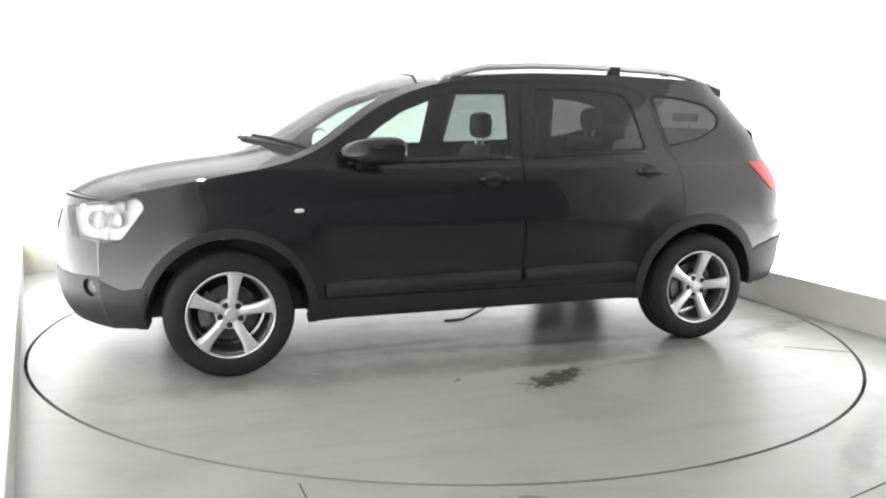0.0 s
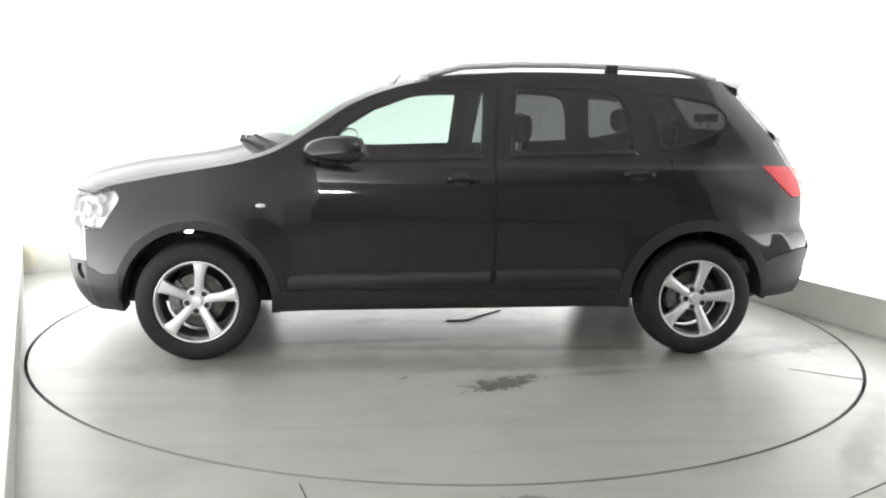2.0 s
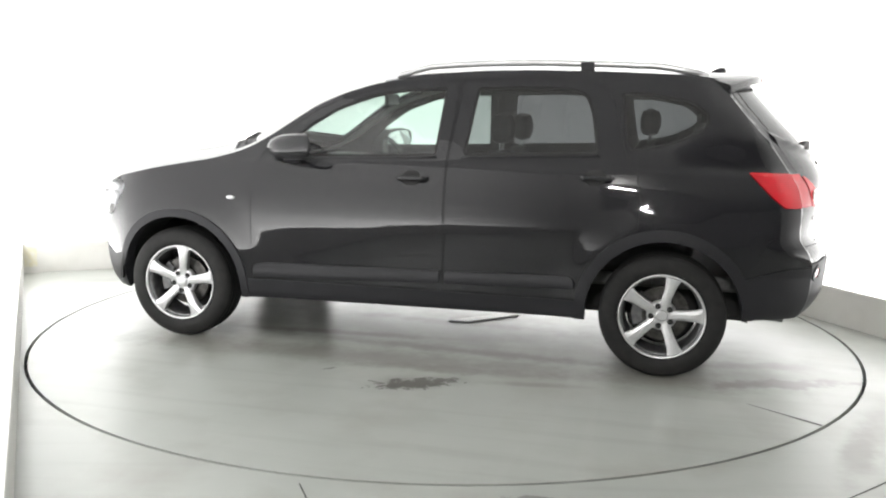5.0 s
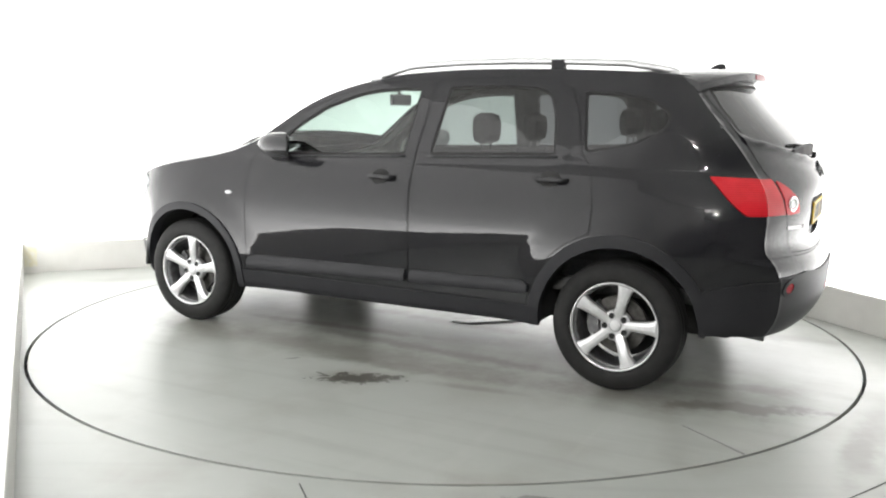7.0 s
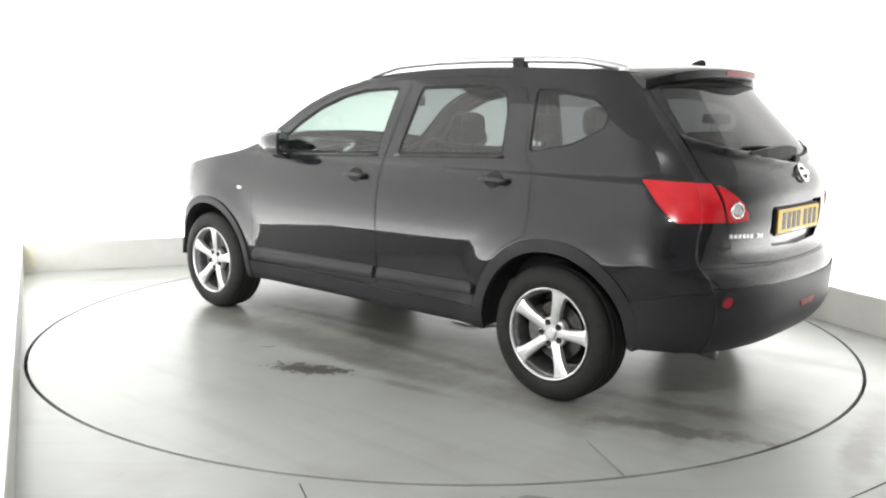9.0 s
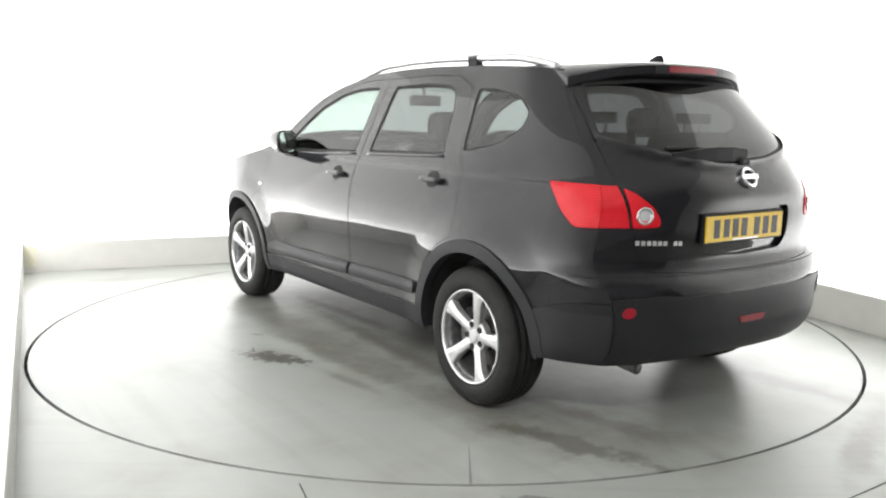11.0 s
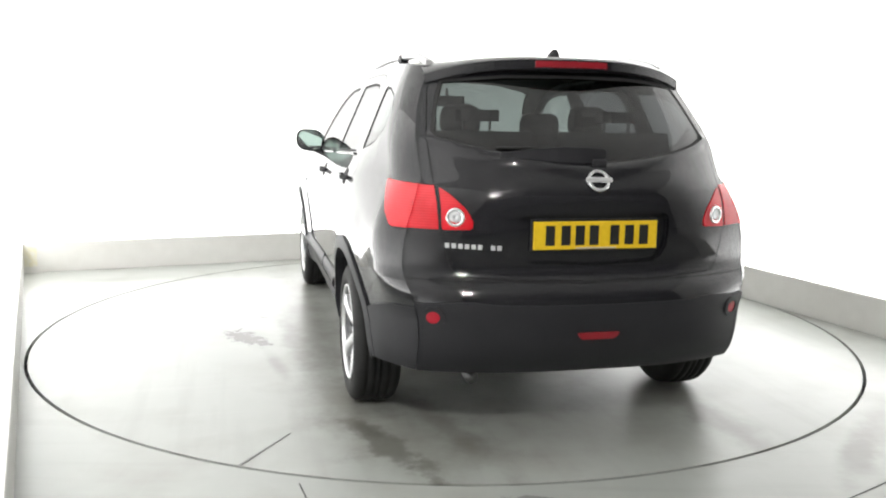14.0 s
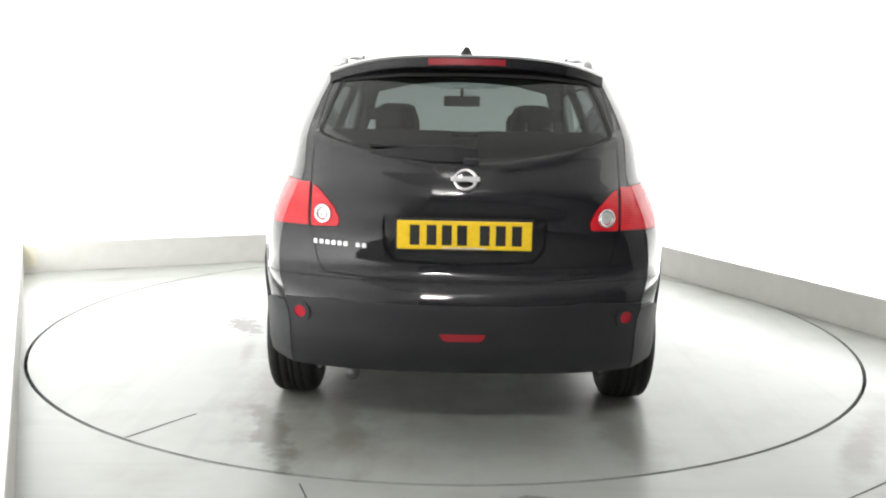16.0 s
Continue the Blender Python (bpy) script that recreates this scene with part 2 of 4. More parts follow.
bmesh.ops.translate(bm, verts=[v for v in r["geom"] if isinstance(v, bmesh.types.BMVert)], vec=(0, 0, -0.05))
bmesh.ops.recalc_face_normals(bm, faces=bm.faces)
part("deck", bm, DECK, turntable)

# fine joints in the still floor and a thin sheet for a yellow stain on the kick board
for name, p0, p1 in (("floor_joint", (-0.523, -2.462), (-0.375, -2.85)), ("floor_joint", (1.72, -2.32), (1.30, -2.62))):
    bm = bmesh.new()
    p0, p1 = Vector((*p0, 0)), Vector((*p1, 0))
    n = (p1 - p0).cross(Vector((0, 0, 1))).normalized() * 0.0025
    slab(bm, [p0 - n, p1 - n, p1 + n, p0 + n], 0.0004, 0.0016)
    tagged(part(name, bm, SEAM), "thin dark joint in the floor", "floor joint", kind="structure")
YELLOW_MARK = grain(shader("faded_yellow_mark", (0.72, 0.64, 0.34), 0.6), 30.0, (0.68, 0.63, 0.44), (0.70, 0.69, 0.62))
bm = bmesh.new()
slab(bm, [room(-5.035, -0.0205), room(-4.94, -0.0205), room(-4.94, -0.0225), room(-5.035, -0.0225)], 0.05, 0.225)
tagged(part("yellow_patch", bm, YELLOW_MARK), "faded yellow stain on the cream kick board, made as a thin sheet", "tape")


from mathutils import geometry as cut_geometry

# ---- car: materials ----
PAINT = shader("black_car_paint", (0.0075, 0.0075, 0.0085), 0.35, coat=1.0, Specular_IOR_Level=0.06)
grain(PAINT, 900.0, (0.0062, 0.0062, 0.0077), (0.0125, 0.0125, 0.0150), detail=1.0)
def panel_waver(m, scale, strength):
    """A faint waviness in the lacquer, so that reflections wander a little."""
    bumps(m, scale, strength, 0.004, 2.0)
    b = m.node_tree.nodes["Principled BSDF"]
    m.node_tree.links.new(b.inputs["Normal"].links[0].from_socket, b.inputs["Coat Normal"])


panel_waver(PAINT, 5.0, 0.10)
CLAD = bumps(grain(shader("black_grained_plastic", (0.012, 0.012, 0.0135), 0.5, Specular_IOR_Level=0.28), 300.0, (0.014, 0.014, 0.016), (0.022, 0.022, 0.025), second=0.5, second_scale=6.0), 500, 0.25, 0.0006)
RUBBER = bumps(grain(shader("tyre_rubber", (0.011, 0.011, 0.011), 0.7, Specular_IOR_Level=0.25), 25.0, (0.011, 0.011, 0.011), (0.020, 0.0197, 0.0193), second=0.4, second_scale=5.0), 220, 0.2, 0.0008)
SEAL = shader("black_rubber_seal", (0.011, 0.011, 0.011), 0.7)
ALLOY = grain(shader("silver_alloy", (0.8, 0.8, 0.81), 0.32, metal=0.7), 40.0, (0.60, 0.60, 0.61), (0.70, 0.70, 0.71))
# darker copy of the alloy: shade inside the wheel put into the colour
ALLOY_DARK = grain(shader("shaded_alloy_barrel", (0.3, 0.3, 0.31), 0.5, metal=0.8), 30.0, (0.11, 0.11, 0.11), (0.20, 0.20, 0.205))
STEEL = grain(shader("brake_steel", (0.3, 0.29, 0.28), 0.42, metal=1.0), 30.0, (0.05, 0.048, 0.045), (0.13, 0.125, 0.12))
CHROME = shader("chrome", (0.85, 0.85, 0.86), 0.08, metal=1.0)
RAIL = grain(shader("silver_rail_paint", (0.7, 0.7, 0.71), 0.32, metal=0.7), 20.0, (0.62, 0.62, 0.63), (0.72, 0.72, 0.73))
CLOTH = bumps(grain(shader("charcoal_seat_cloth", (0.045, 0.045, 0.048), 0.9), 120.0, (0.035, 0.035, 0.038), (0.06, 0.06, 0.065)), 300, 0.4)
TRIM = grain(shader("dark_interior_plastic", (0.09, 0.09, 0.09), 0.6), 60.0, (0.075, 0.075, 0.075), (0.11, 0.11, 0.11))
LINING = grain(shader("grey_headlining", (0.25, 0.25, 0.245), 0.9), 90.0, (0.22, 0.22, 0.215), (0.28, 0.28, 0.275))
RED = shader("red_lamp_lens", (0.62, 0.012, 0.02), 0.16, coat=0.35, Specular_IOR_Level=0.4)


def ribbed(m, low, high, pitch):
    """Moulded ribs under a lens: fine level lines, broken up by broad cells."""
    nt = m.node_tree
    tc = nt.nodes.new("ShaderNodeTexCoord")
    wave = nt.nodes.new("ShaderNodeTexWave")
    wave.bands_direction = "Z"
    wave.inputs["Scale"].default_value = 0.314 / pitch
    wave.inputs["Distortion"].default_value = 0.4
    cells = nt.nodes.new("ShaderNodeTexNoise")
    cells.inputs["Scale"].default_value, cells.inputs["Detail"].default_value = 14.0, 2.0
    add = nt.nodes.new("ShaderNodeMath")
    add.operation = "MULTIPLY_ADD"
    add.inputs[1].default_value = 0.35
    for n in (wave, cells):
        nt.links.new(tc.outputs["Object"], n.inputs["Vector"])
    nt.links.new(wave.outputs["Fac"], add.inputs[0])
    nt.links.new(cells.outputs["Fac"], add.inputs[2])
    ramp = nt.nodes.new("ShaderNodeValToRGB")
    ramp.color_ramp.elements[0].position, ramp.color_ramp.elements[1].position = 0.35, 0.95
    ramp.color_ramp.elements[0].color, ramp.color_ramp.elements[1].color = (*low, 1), (*high, 1)
    nt.links.new(add.outputs[0], ramp.inputs["Fac"])
    nt.links.new(ramp.outputs["Color"], m.node_tree.nodes["Principled BSDF"].inputs["Base Color"])
    return m


ribbed(RED, (0.48, 0.005, 0.012), (0.63, 0.015, 0.026), 0.010)
REFLECT = shader("red_reflector", (0.36, 0.004, 0.018), 0.2, coat=0.4)
DARK_RED = shader("deep_red_lens", (0.24, 0.004, 0.012), 0.3, coat=0.2)
CLEAR = shader("clear_lamp_lens", (0.55, 0.56, 0.57), 0.12, metal=0.3, coat=1.0)
YELLOW = grain(shader("yellow_plate", (0.75, 0.50, 0.015), 0.35), 60.0, (0.70, 0.46, 0.012), (0.80, 0.54, 0.02))
INK = shader("black_ink", (0.012, 0.012, 0.012), 0.4)


def glass(name, tint):
    """A pane: clear with a tint, and a clean gloss that grows towards grazing."""
    m = bpy.data.materials.new(name)
    m.use_nodes = True
    nt = m.node_tree
    nt.nodes.remove(nt.nodes["Principled BSDF"])
    out = nt.nodes["Material Output"]
    clear = nt.nodes.new("ShaderNodeBsdfTransparent")
    clear.inputs["Color"].default_value = (*tint, 1)
    gloss = nt.nodes.new("ShaderNodeBsdfGlossy")
    gloss.inputs["Roughness"].default_value = 0.02
    face = nt.nodes.new("ShaderNodeLayerWeight")
    face.inputs["Blend"].default_value = 0.5
    power = nt.nodes.new("ShaderNodeMath")
    power.operation = "POWER"
    power.inputs[1].default_value = 5.0
    fres = nt.nodes.new("ShaderNodeMath")
    fres.operation = "MULTIPLY_ADD"
    fres.inputs[1].default_value, fres.inputs[2].default_value = 0.91, 0.075
    nt.links.new(face.outputs["Facing"], power.inputs[0])
    nt.links.new(power.outputs[0], fres.inputs[0])
    mix = nt.nodes.new("ShaderNodeMixShader")
    nt.links.new(fres.outputs[0], mix.inputs["Fac"])
    nt.links.new(clear.outputs["BSDF"], mix.inputs[1])
    nt.links.new(gloss.outputs["BSDF"], mix.inputs[2])
    nt.links.new(mix.outputs["Shader"], out.inputs["Surface"])
    return m


HOUSING = grain(shader("silver_lamp_housing", (0.5, 0.5, 0.51), 0.35, metal=0.25), 30.0, (0.62, 0.62, 0.63), (0.78, 0.78, 0.79))
LENS = glass("clear_lens", (0.9, 0.91, 0.92))
GLASS = glass("green_tinted_glass", (0.58, 0.67, 0.63))
PRIVACY = glass("dark_privacy_glass", (0.215, 0.225, 0.228))
REARGLASS = glass("smoked_rear_glass", (0.14, 0.15, 0.152))


def lathe(bm, profile, n=64, centre=(0, 0, 0)):
    """Turns a closed profile of (y, radius) about the y axis."""
    rows = []
    for i in range(n):
        a = 2 * math.pi * i / n
        rows.append([bm.verts.new((centre[0] + r * math.cos(a), centre[1] + y, centre[2] + r * math.sin(a))) for y, r in profile])
    k = len(profile)
    for i in range(n):
        for j in range(k):
            a, b = rows[i], rows[(i + 1) % n]
            bm.faces.new((a[j], a[(j + 1) % k], b[(j + 1) % k], b[j]))
    bmesh.ops.recalc_face_normals(bm, faces=bm.faces)


def loft(bm, rows, close=True, caps=True):
    """Joins rows of points into a skin."""
    vs = [[bm.verts.new(p) for p in row] for row in rows]
    k = len(vs[0])
    for a, b in zip(vs, vs[1:]):
        for j in range(k if close else k - 1):
            bm.faces.new((a[j], a[(j + 1) % k], b[(j + 1) % k], b[j]))
    if caps and close:
        bm.faces.new(vs[0][::-1])
        bm.faces.new(vs[-1])
    bmesh.ops.recalc_face_normals(bm, faces=bm.faces)


def tube(points, radius, n=8):
    """A round bar along points, as loft rows."""
    pts = [Vector(p) for p in points]
    rows = []
    for i, p in enumerate(pts):
        d = (pts[min(i + 1, len(pts) - 1)] - pts[max(i - 1, 0)]).normalized()
        a = d.orthogonal().normalized() if abs(d.z) > 0.9 else d.cross(Vector((0, 0, 1))).normalized()
        b = a.cross(d).normalized()
        r = radius(i / (len(pts) - 1)) if callable(radius) else radius
        rows.append([p + (a * math.cos(t) + b * math.sin(t)) * r for t in [2 * math.pi * j / n for j in range(n)]])
    return rows


# ---- car: the surface of its body, x forward, y to its left, z up ----
def table(pairs, soften):
    """A smoothed curve through pairs."""
    pairs = sorted(pairs)
    xs, ys = np.array([p[0] for p in pairs]), np.array([p[1] for p in pairs])
    step = 0.005
    g = np.arange(xs[0] - 0.5, xs[-1] + 0.5, step)
    v = np.interp(g, xs, ys)
    left, right = g < xs[0], g > xs[-1]
    v[left] = ys[0] + (g[left] - xs[0]) * (ys[1] - ys[0]) / (xs[1] - xs[0])
    v[right] = ys[-1] + (g[right] - xs[-1]) * (ys[-1] - ys[-2]) / (xs[-1] - xs[-2])
    k = np.exp(-0.5 * (np.arange(-60, 61) * step / soften) ** 2)
    v = np.convolve(np.pad(v, 60, mode="edge"), k / k.sum(), "valid")
    return lambda x: np.interp(x, g, v)


WHEEL_X, WHEEL_Z, ARCH = 1.385, 0.325, 0.396
section = table([(0.20, 0.79), (0.30, 0.845), (0.38, 0.862), (0.50, 0.868), (0.62, 0.878), (0.70, 0.8845), (0.76, 0.887), (0.80, 0.886), (0.86, 0.881), (0.92, 0.872), (0.98, 0.860),
                 (1.03, 0.847), (1.062, 0.8385), (1.080, 0.8245), (1.11, 0.815), (1.20, 0.783), (1.30, 0.743), (1.40, 0.702), (1.48, 0.666), (1.54, 0.638), (1.60, 0.605)], 0.008)
gutter = table([(-1.85, 1.515), (-1.59, 1.552), (-1.31, 1.569), (-1.0, 1.58), (-0.68, 1.584), (-0.37, 1.579), (-0.05, 1.558), (0.265, 1.497), (0.43, 1.445), (0.585, 1.375),
                (0.845, 1.196), (0.93, 1.145), (1.03, 1.103), (1.19, 1.060), (1.51, 1.005), (1.83, 0.938), (1.98, 0.88)], 0.035)
rear_corner = table([(0.28, -1.99), (0.36, -2.075), (0.45, -2.105), (0.62, -2.11), (0.685, -2.09), (0.725, -2.035), (0.90, -2.04), (1.00, -2.02),
                     (1.09, -1.965), (1.23, -1.865), (1.376, -1.735), (1.50, -1.635), (1.56, -1.60)], 0.025)
front_corner = table([(0.20, 1.90), (0.30, 1.97), (0.45, 2.00), (0.60, 2.00), (0.75, 1.99), (0.90, 1.95)], 0.04)
rear_bow = table([(0.28, 0.10), (0.45, 0.145), (0.62, 0.15), (0.70, 0.14), (0.95, 0.165), (1.08, 0.225), (1.16, 0.22), (1.40, 0.20), (1.56, 0.18)], 0.03)
top_bow = table([(-1.70, -0.18), (-1.55, -0.17), (-1.1, 0.0), (0.2, 0.03), (0.9, 0.2), (1.96, 0.24)], 0.08)
crown = table([(-1.62, 0.015), (-1.35, 0.04), (-0.8, 0.05), (0.2, 0.070), (0.9, 0.062), (1.15, 0.066), (1.6, 0.075), (1.85, 0.045), (1.96, 0.0)], 0.06)


def side_y(x, z):
    x, z = np.asarray(x, float), np.asarray(z, float)
    y = section(z) - 0.22 * np.clip(x - 1.3, 0, None) ** 2 - np.interp(z, (0.55, 0.70, 1.1, 1.25), (0.14, 0.105, 0.105, 0.07)) * np.clip(-1.2 - x, 0, None) ** 2
    pinch = np.clip((-1.0 - x) / 0.8, 0, 1)
    y = y - 0.036 * pinch ** 2 * (3 - 2 * pinch) * np.exp(-((z - 1.09) / 0.15) ** 2)
    rear = np.clip(1 - (x - rear_corner(z)) / 0.22, 0, None)
    front = np.clip(1 - (front_corner(z) - x) / 0.35, 0, None)
    y = y - np.interp(z, (1.05, 1.25), (0.065, 0.06)) * rear ** 2 - 0.09 * front ** 2
    # shoulder crease, rising towards the rear
    fade = np.clip((1.35 - x) / 0.4, 0, 1) * np.clip((x + 1.5) / 0.4, 0, 1)
    rise = z - (0.955 - 0.103 * x)
    y = y - 0.016 * fade * (1 - np.exp(-0.5 * (rise + np.sqrt(rise ** 2 + 0.03 ** 2)) / 0.11))
    for wx in (WHEEL_X, -WHEEL_X):
        r = np.hypot(x - wx, z - WHEEL_Z)
        y = y + 0.022 * np.clip(1 - (r - 0.40) / 0.22, 0, 1) ** 2 * (3 - 2 * np.clip(1 - (r - 0.40) / 0.22, 0, 1))
    return y


def lift_side(x, z):
    return np.stack([x, side_y(x, z), z], -1)


def lift_rear(y, z):
    yc = side_y(rear_corner(z), z)
    v = np.clip(np.abs(y) / yc, 0, 1)
    return np.stack([rear_corner(z) - rear_bow(z) * (1 - v ** 3.0), y, z], -1)


def lift_front(y, z):
    yc = side_y(front_corner(z), z)
    v = np.clip(np.abs(y) / yc, 0, 1)
    return np.stack([front_corner(z) + 0.24 * (1 - v ** 2.2), y, z], -1)


def lift_top(x, v):
    x, v = np.asarray(x, float), np.asarray(v, float)
    zg = gutter(x)
    k = 1 - np.abs(v) ** 2.2
    return np.stack([x + top_bow(x) * k, v * side_y(x, zg), zg + crown(x) * k], -1)


def inside(poly, q):
    """Which of the points q lie in a polygon."""
    p = np.asarray(poly, float)
    hit = np.zeros(len(q), bool)
    for (x0, y0), (x1, y1) in zip(p, np.roll(p, -1, 0)):
        if y0 == y1:
            continue
        cross = (y0 > q[:, 1]) != (y1 > q[:, 1])
        hit ^= cross & (q[:, 0] < (x1 - x0) * (q[:, 1] - y0) / (y1 - y0) + x0)
    return hit


def dense(poly, step=0.03):
    out = []
    for a, b in zip(poly, poly[1:] + poly[:1]):
        n = max(1, int(math.hypot(b[0] - a[0], b[1] - a[1]) / step))
        out += [(a[0] + (b[0] - a[0]) * i / n, a[1] + (b[1] - a[1]) * i / n) for i in range(n)]
    return out


def rounded(poly, r, n=4):
    """A polygon with its corners rounded to about r."""
    out = []
    k = len(poly)
    for i in range(k):
        p, a, b = Vector(poly[i]), Vector(poly[i - 1]), Vector(poly[(i + 1) % k])
        d = min(r, (a - p).length * 0.45, (b - p).length * 0.45)
        s, e = p + (a - p).normalized() * d, p + (b - p).normalized() * d
        for j in range(n + 1):
            t = j / n
            q = s * (1 - t) ** 2 + p * 2 * t * (1 - t) + e * t ** 2
            out.append((q.x, q.y))
    return out


def inset(poly, d):
    """A polygon moved inwards by d."""
    p = [Vector(q) for q in poly]
    area = sum(a.x * b.y - b.x * a.y for a, b in zip(p, p[1:] + p[:1]))
    s = 1 if area > 0 else -1
    out = []
    for i in range(len(p)):
        e0, e1 = (p[i] - p[i - 1]), (p[(i + 1) % len(p)] - p[i])
        if e0.length < 1e-6 or e1.length < 1e-6:
            continue
        n0, n1 = Vector((-e0.y, e0.x)).normalized() * s, Vector((-e1.y, e1.x)).normalized() * s
        m = (n0 + n1)
        m = m / max(0.5, m.length_squared / 2) if m.length > 1e-6 else n0
        out.append((p[i].x + m.x * d, p[i].y + m.y * d))
    return out


def disc(cx, cy, r, n=40, ry=None):
    return [(cx + r * math.cos(2 * math.pi * i / n), cy + (ry or r) * math.sin(2 * math.pi * i / n)) for i in range(n)]


def split(boundary, regions, step, bounds_tol=1e-6):
    """Cuts a flat outline into regions (name, polygon), first come first served; what is left is "rest". Gives points and triangles by name."""
    pts, edges = [], []
    for poly in [boundary] + [r[1] for r in regions]:
        s = len(pts)
        d = dense(list(poly), step)
        pts += d
        edges += [(s + i, s + (i + 1) % len(d)) for i in range(len(d))]
    b = np.array(boundary)
    lo, hi = b.min(0), b.max(0)
    gx, gy = np.meshgrid(np.arange(lo[0] + step * 0.37, hi[0], step), np.arange(lo[1] + step * 0.41, hi[1], step))
    grid = np.stack([gx.ravel(), gy.ravel()], -1)
    grid = grid[inside(boundary, grid)]
    allp = [Vector(p) for p in pts] + [Vector(p) for p in grid]
    v, e, f, *_ = cut_geometry.delaunay_2d_cdt(allp, edges, [], 0, 1e-5)
    v = np.array([(p.x, p.y) for p in v])
    f = np.array([t for t in f if len(t) == 3])
    c = v[f].mean(1)
    free = inside(boundary, c)
    out = {}
    for name, poly in regions:
        m = free & inside(poly, c)
        out[name] = np.concatenate([out[name], f[m]]) if name in out else f[m]
        free &= ~m
    out["rest"] = f[free]
    return v, out


def sheet(name, v, tris, lift, out_sign, material, parent, off=0.0, thick=0.012, side=1, label="", relief=None):
    """Lifts flat triangles onto a body surface, off metres proud of it, with its edges turned in by thick. side -1 mirrors it across the car."""
    if len(tris) == 0:
        return None
    used, inv = np.unique(tris, return_inverse=True)
    tris = inv.reshape(-1, 3)
    u, w = v[used, 0], v[used, 1]
    h = 0.004
    def normal(f):
        m = np.cross(f(u + h, w) - f(u - h, w), f(u, w + h) - f(u, w - h))
        return m / (np.linalg.norm(m, axis=1)[:, None] + 1e-12) * out_sign

    n = normal(lift)
    p = lift(u, w) + n * off
    if relief is not None:
        plain = n
        raised = lambda a, b: lift(a, b) + plain * relief(a, b)[:, None]
        p, n = raised(u, w) + n * off, normal(raised)
    fn = np.cross(p[tris[:, 1]] - p[tris[:, 0]], p[tris[:, 2]] - p[tris[:, 0]])
    wrong = (fn * n[tris].sum(1)).sum(1) < 0
    tris[wrong] = tris[wrong][:, [0, 2, 1]]
    count = {}
    for t in tris:
        for a, b in ((t[0], t[1]), (t[1], t[2]), (t[2], t[0])):
            count[(int(a), int(b))] = 1
    rim = [(a, b) for a, b in count if (b, a) not in count]
    verts, norms, faces = list(map(tuple, p)), list(map(tuple, n)), [tuple(int(i) for i in t) for t in tris]
    if thick:
        for a, b in rim:
            s = len(verts)
            side_n = np.cross(p[b] - p[a], n[a])
            side_n /= np.linalg.norm(side_n) + 1e-12
            verts += [tuple(p[a]), tuple(p[b]), tuple(p[b] - n[b] * thick), tuple(p[a] - n[a] * thick)]
            norms += [tuple(side_n)] * 4
            faces.append((s + 1, s, s + 3, s + 2))
    if side < 0:
        verts = [(x, -y, z) for x, y, z in verts]
        norms = [(x, -y, z) for x, y, z in norms]
        faces = [f[::-1] for f in faces]
    me = bpy.data.meshes.new(name)
    me.from_pydata(verts, [], faces)
    me.materials.append(material)
    me.shade_smooth()
    me.normals_split_custom_set_from_vertices(norms)
    ob = new(name, me)
    ob.parent = parent
    return tagged(ob, label)


# ---- car: the outlines of its panels ----
car = new("car")
tagged(car, "black family crossover car with silver alloy wheels parked on the turntable", "car")
SILL = 0.285
xs = np.linspace(1.945, -1.605, 120)
bottom = [(-2.00, 0.333), (-1.83, 0.332), (-1.76, 0.318), (-0.96, 0.284), (0.96, 0.266), (1.80, 0.262), (1.92, 0.245)]
NOSE_Z = float(gutter(1.945)) - 0.004
SIDE_EDGE = [(float(x), float(gutter(x))) for x in xs]
zz = np.linspace(float(gutter(-1.605)) - 0.01, 0.333, 40)
SIDE_EDGE += [(float(rear_corner(z)), float(z)) for z in zz]
SIDE_EDGE += bottom[1:]
SIDE_EDGE += [(float(front_corner(z)), float(z)) for z in np.linspace(0.24, NOSE_Z, 24)]

WIN_F = rounded([(0.765, 1.092), (0.715, 1.175), (0.60, 1.272), (0.45, 1.366), (0.253, 1.440), (0.098, 1.470), (-0.057, 1.480), (-0.178, 1.480), (-0.150, 1.118), (0.3, 1.098)], 0.02, 2)
WIN_R = rounded([(-0.345, 1.486), (-0.674, 1.495), (-0.87, 1.484), (-0.945, 1.455), (-0.985, 1.36), (-1.022, 1.148), (-0.299, 1.122)], 0.025, 3)
WIN_Q = rounded([(-1.120, 1.470), (-1.291, 1.462), (-1.477, 1.428), (-1.572, 1.360), (-1.555, 1.285), (-1.40, 1.208), (-1.170, 1.164)], 0.035, 4)
arch_r = [(-WHEEL_X + 0.470 * math.cos(a), WHEEL_Z + 0.470 * math.sin(a)) for a in np.linspace(radians(72), radians(8), 10)]
DOOR_F = rounded([(0.915, 0.385), (0.920, 0.70), (0.910, 1.02), (0.84, 1.145), (0.70, 1.262), (0.585, 1.345), (0.43, 1.418), (0.253, 1.474), (0.098, 1.508), (-0.057, 1.522), (-0.250, 1.528),
                  (-0.232, 1.30), (-0.212, 1.10), (-0.218, 0.70), (-0.208, 0.385)], 0.02, 2)
DOOR_R = rounded([(-0.262, 1.528), (-0.68, 1.540), (-0.93, 1.532), (-1.055, 1.48), (-1.108, 1.36), (-1.160, 1.155), (-1.222, 1.09), (-1.250, 0.90), (-1.245, 0.775)] + arch_r
                 + [(-0.93, 0.385), (-0.212, 0.385), (-0.222, 0.70), (-0.216, 1.10), (-0.240, 1.30)], 0.02, 2)
MOULD_F = rounded([(0.905, 0.395), (0.905, 0.462), (0.85, 0.478), (-0.195, 0.494), (-0.195, 0.425)], 0.012, 2)
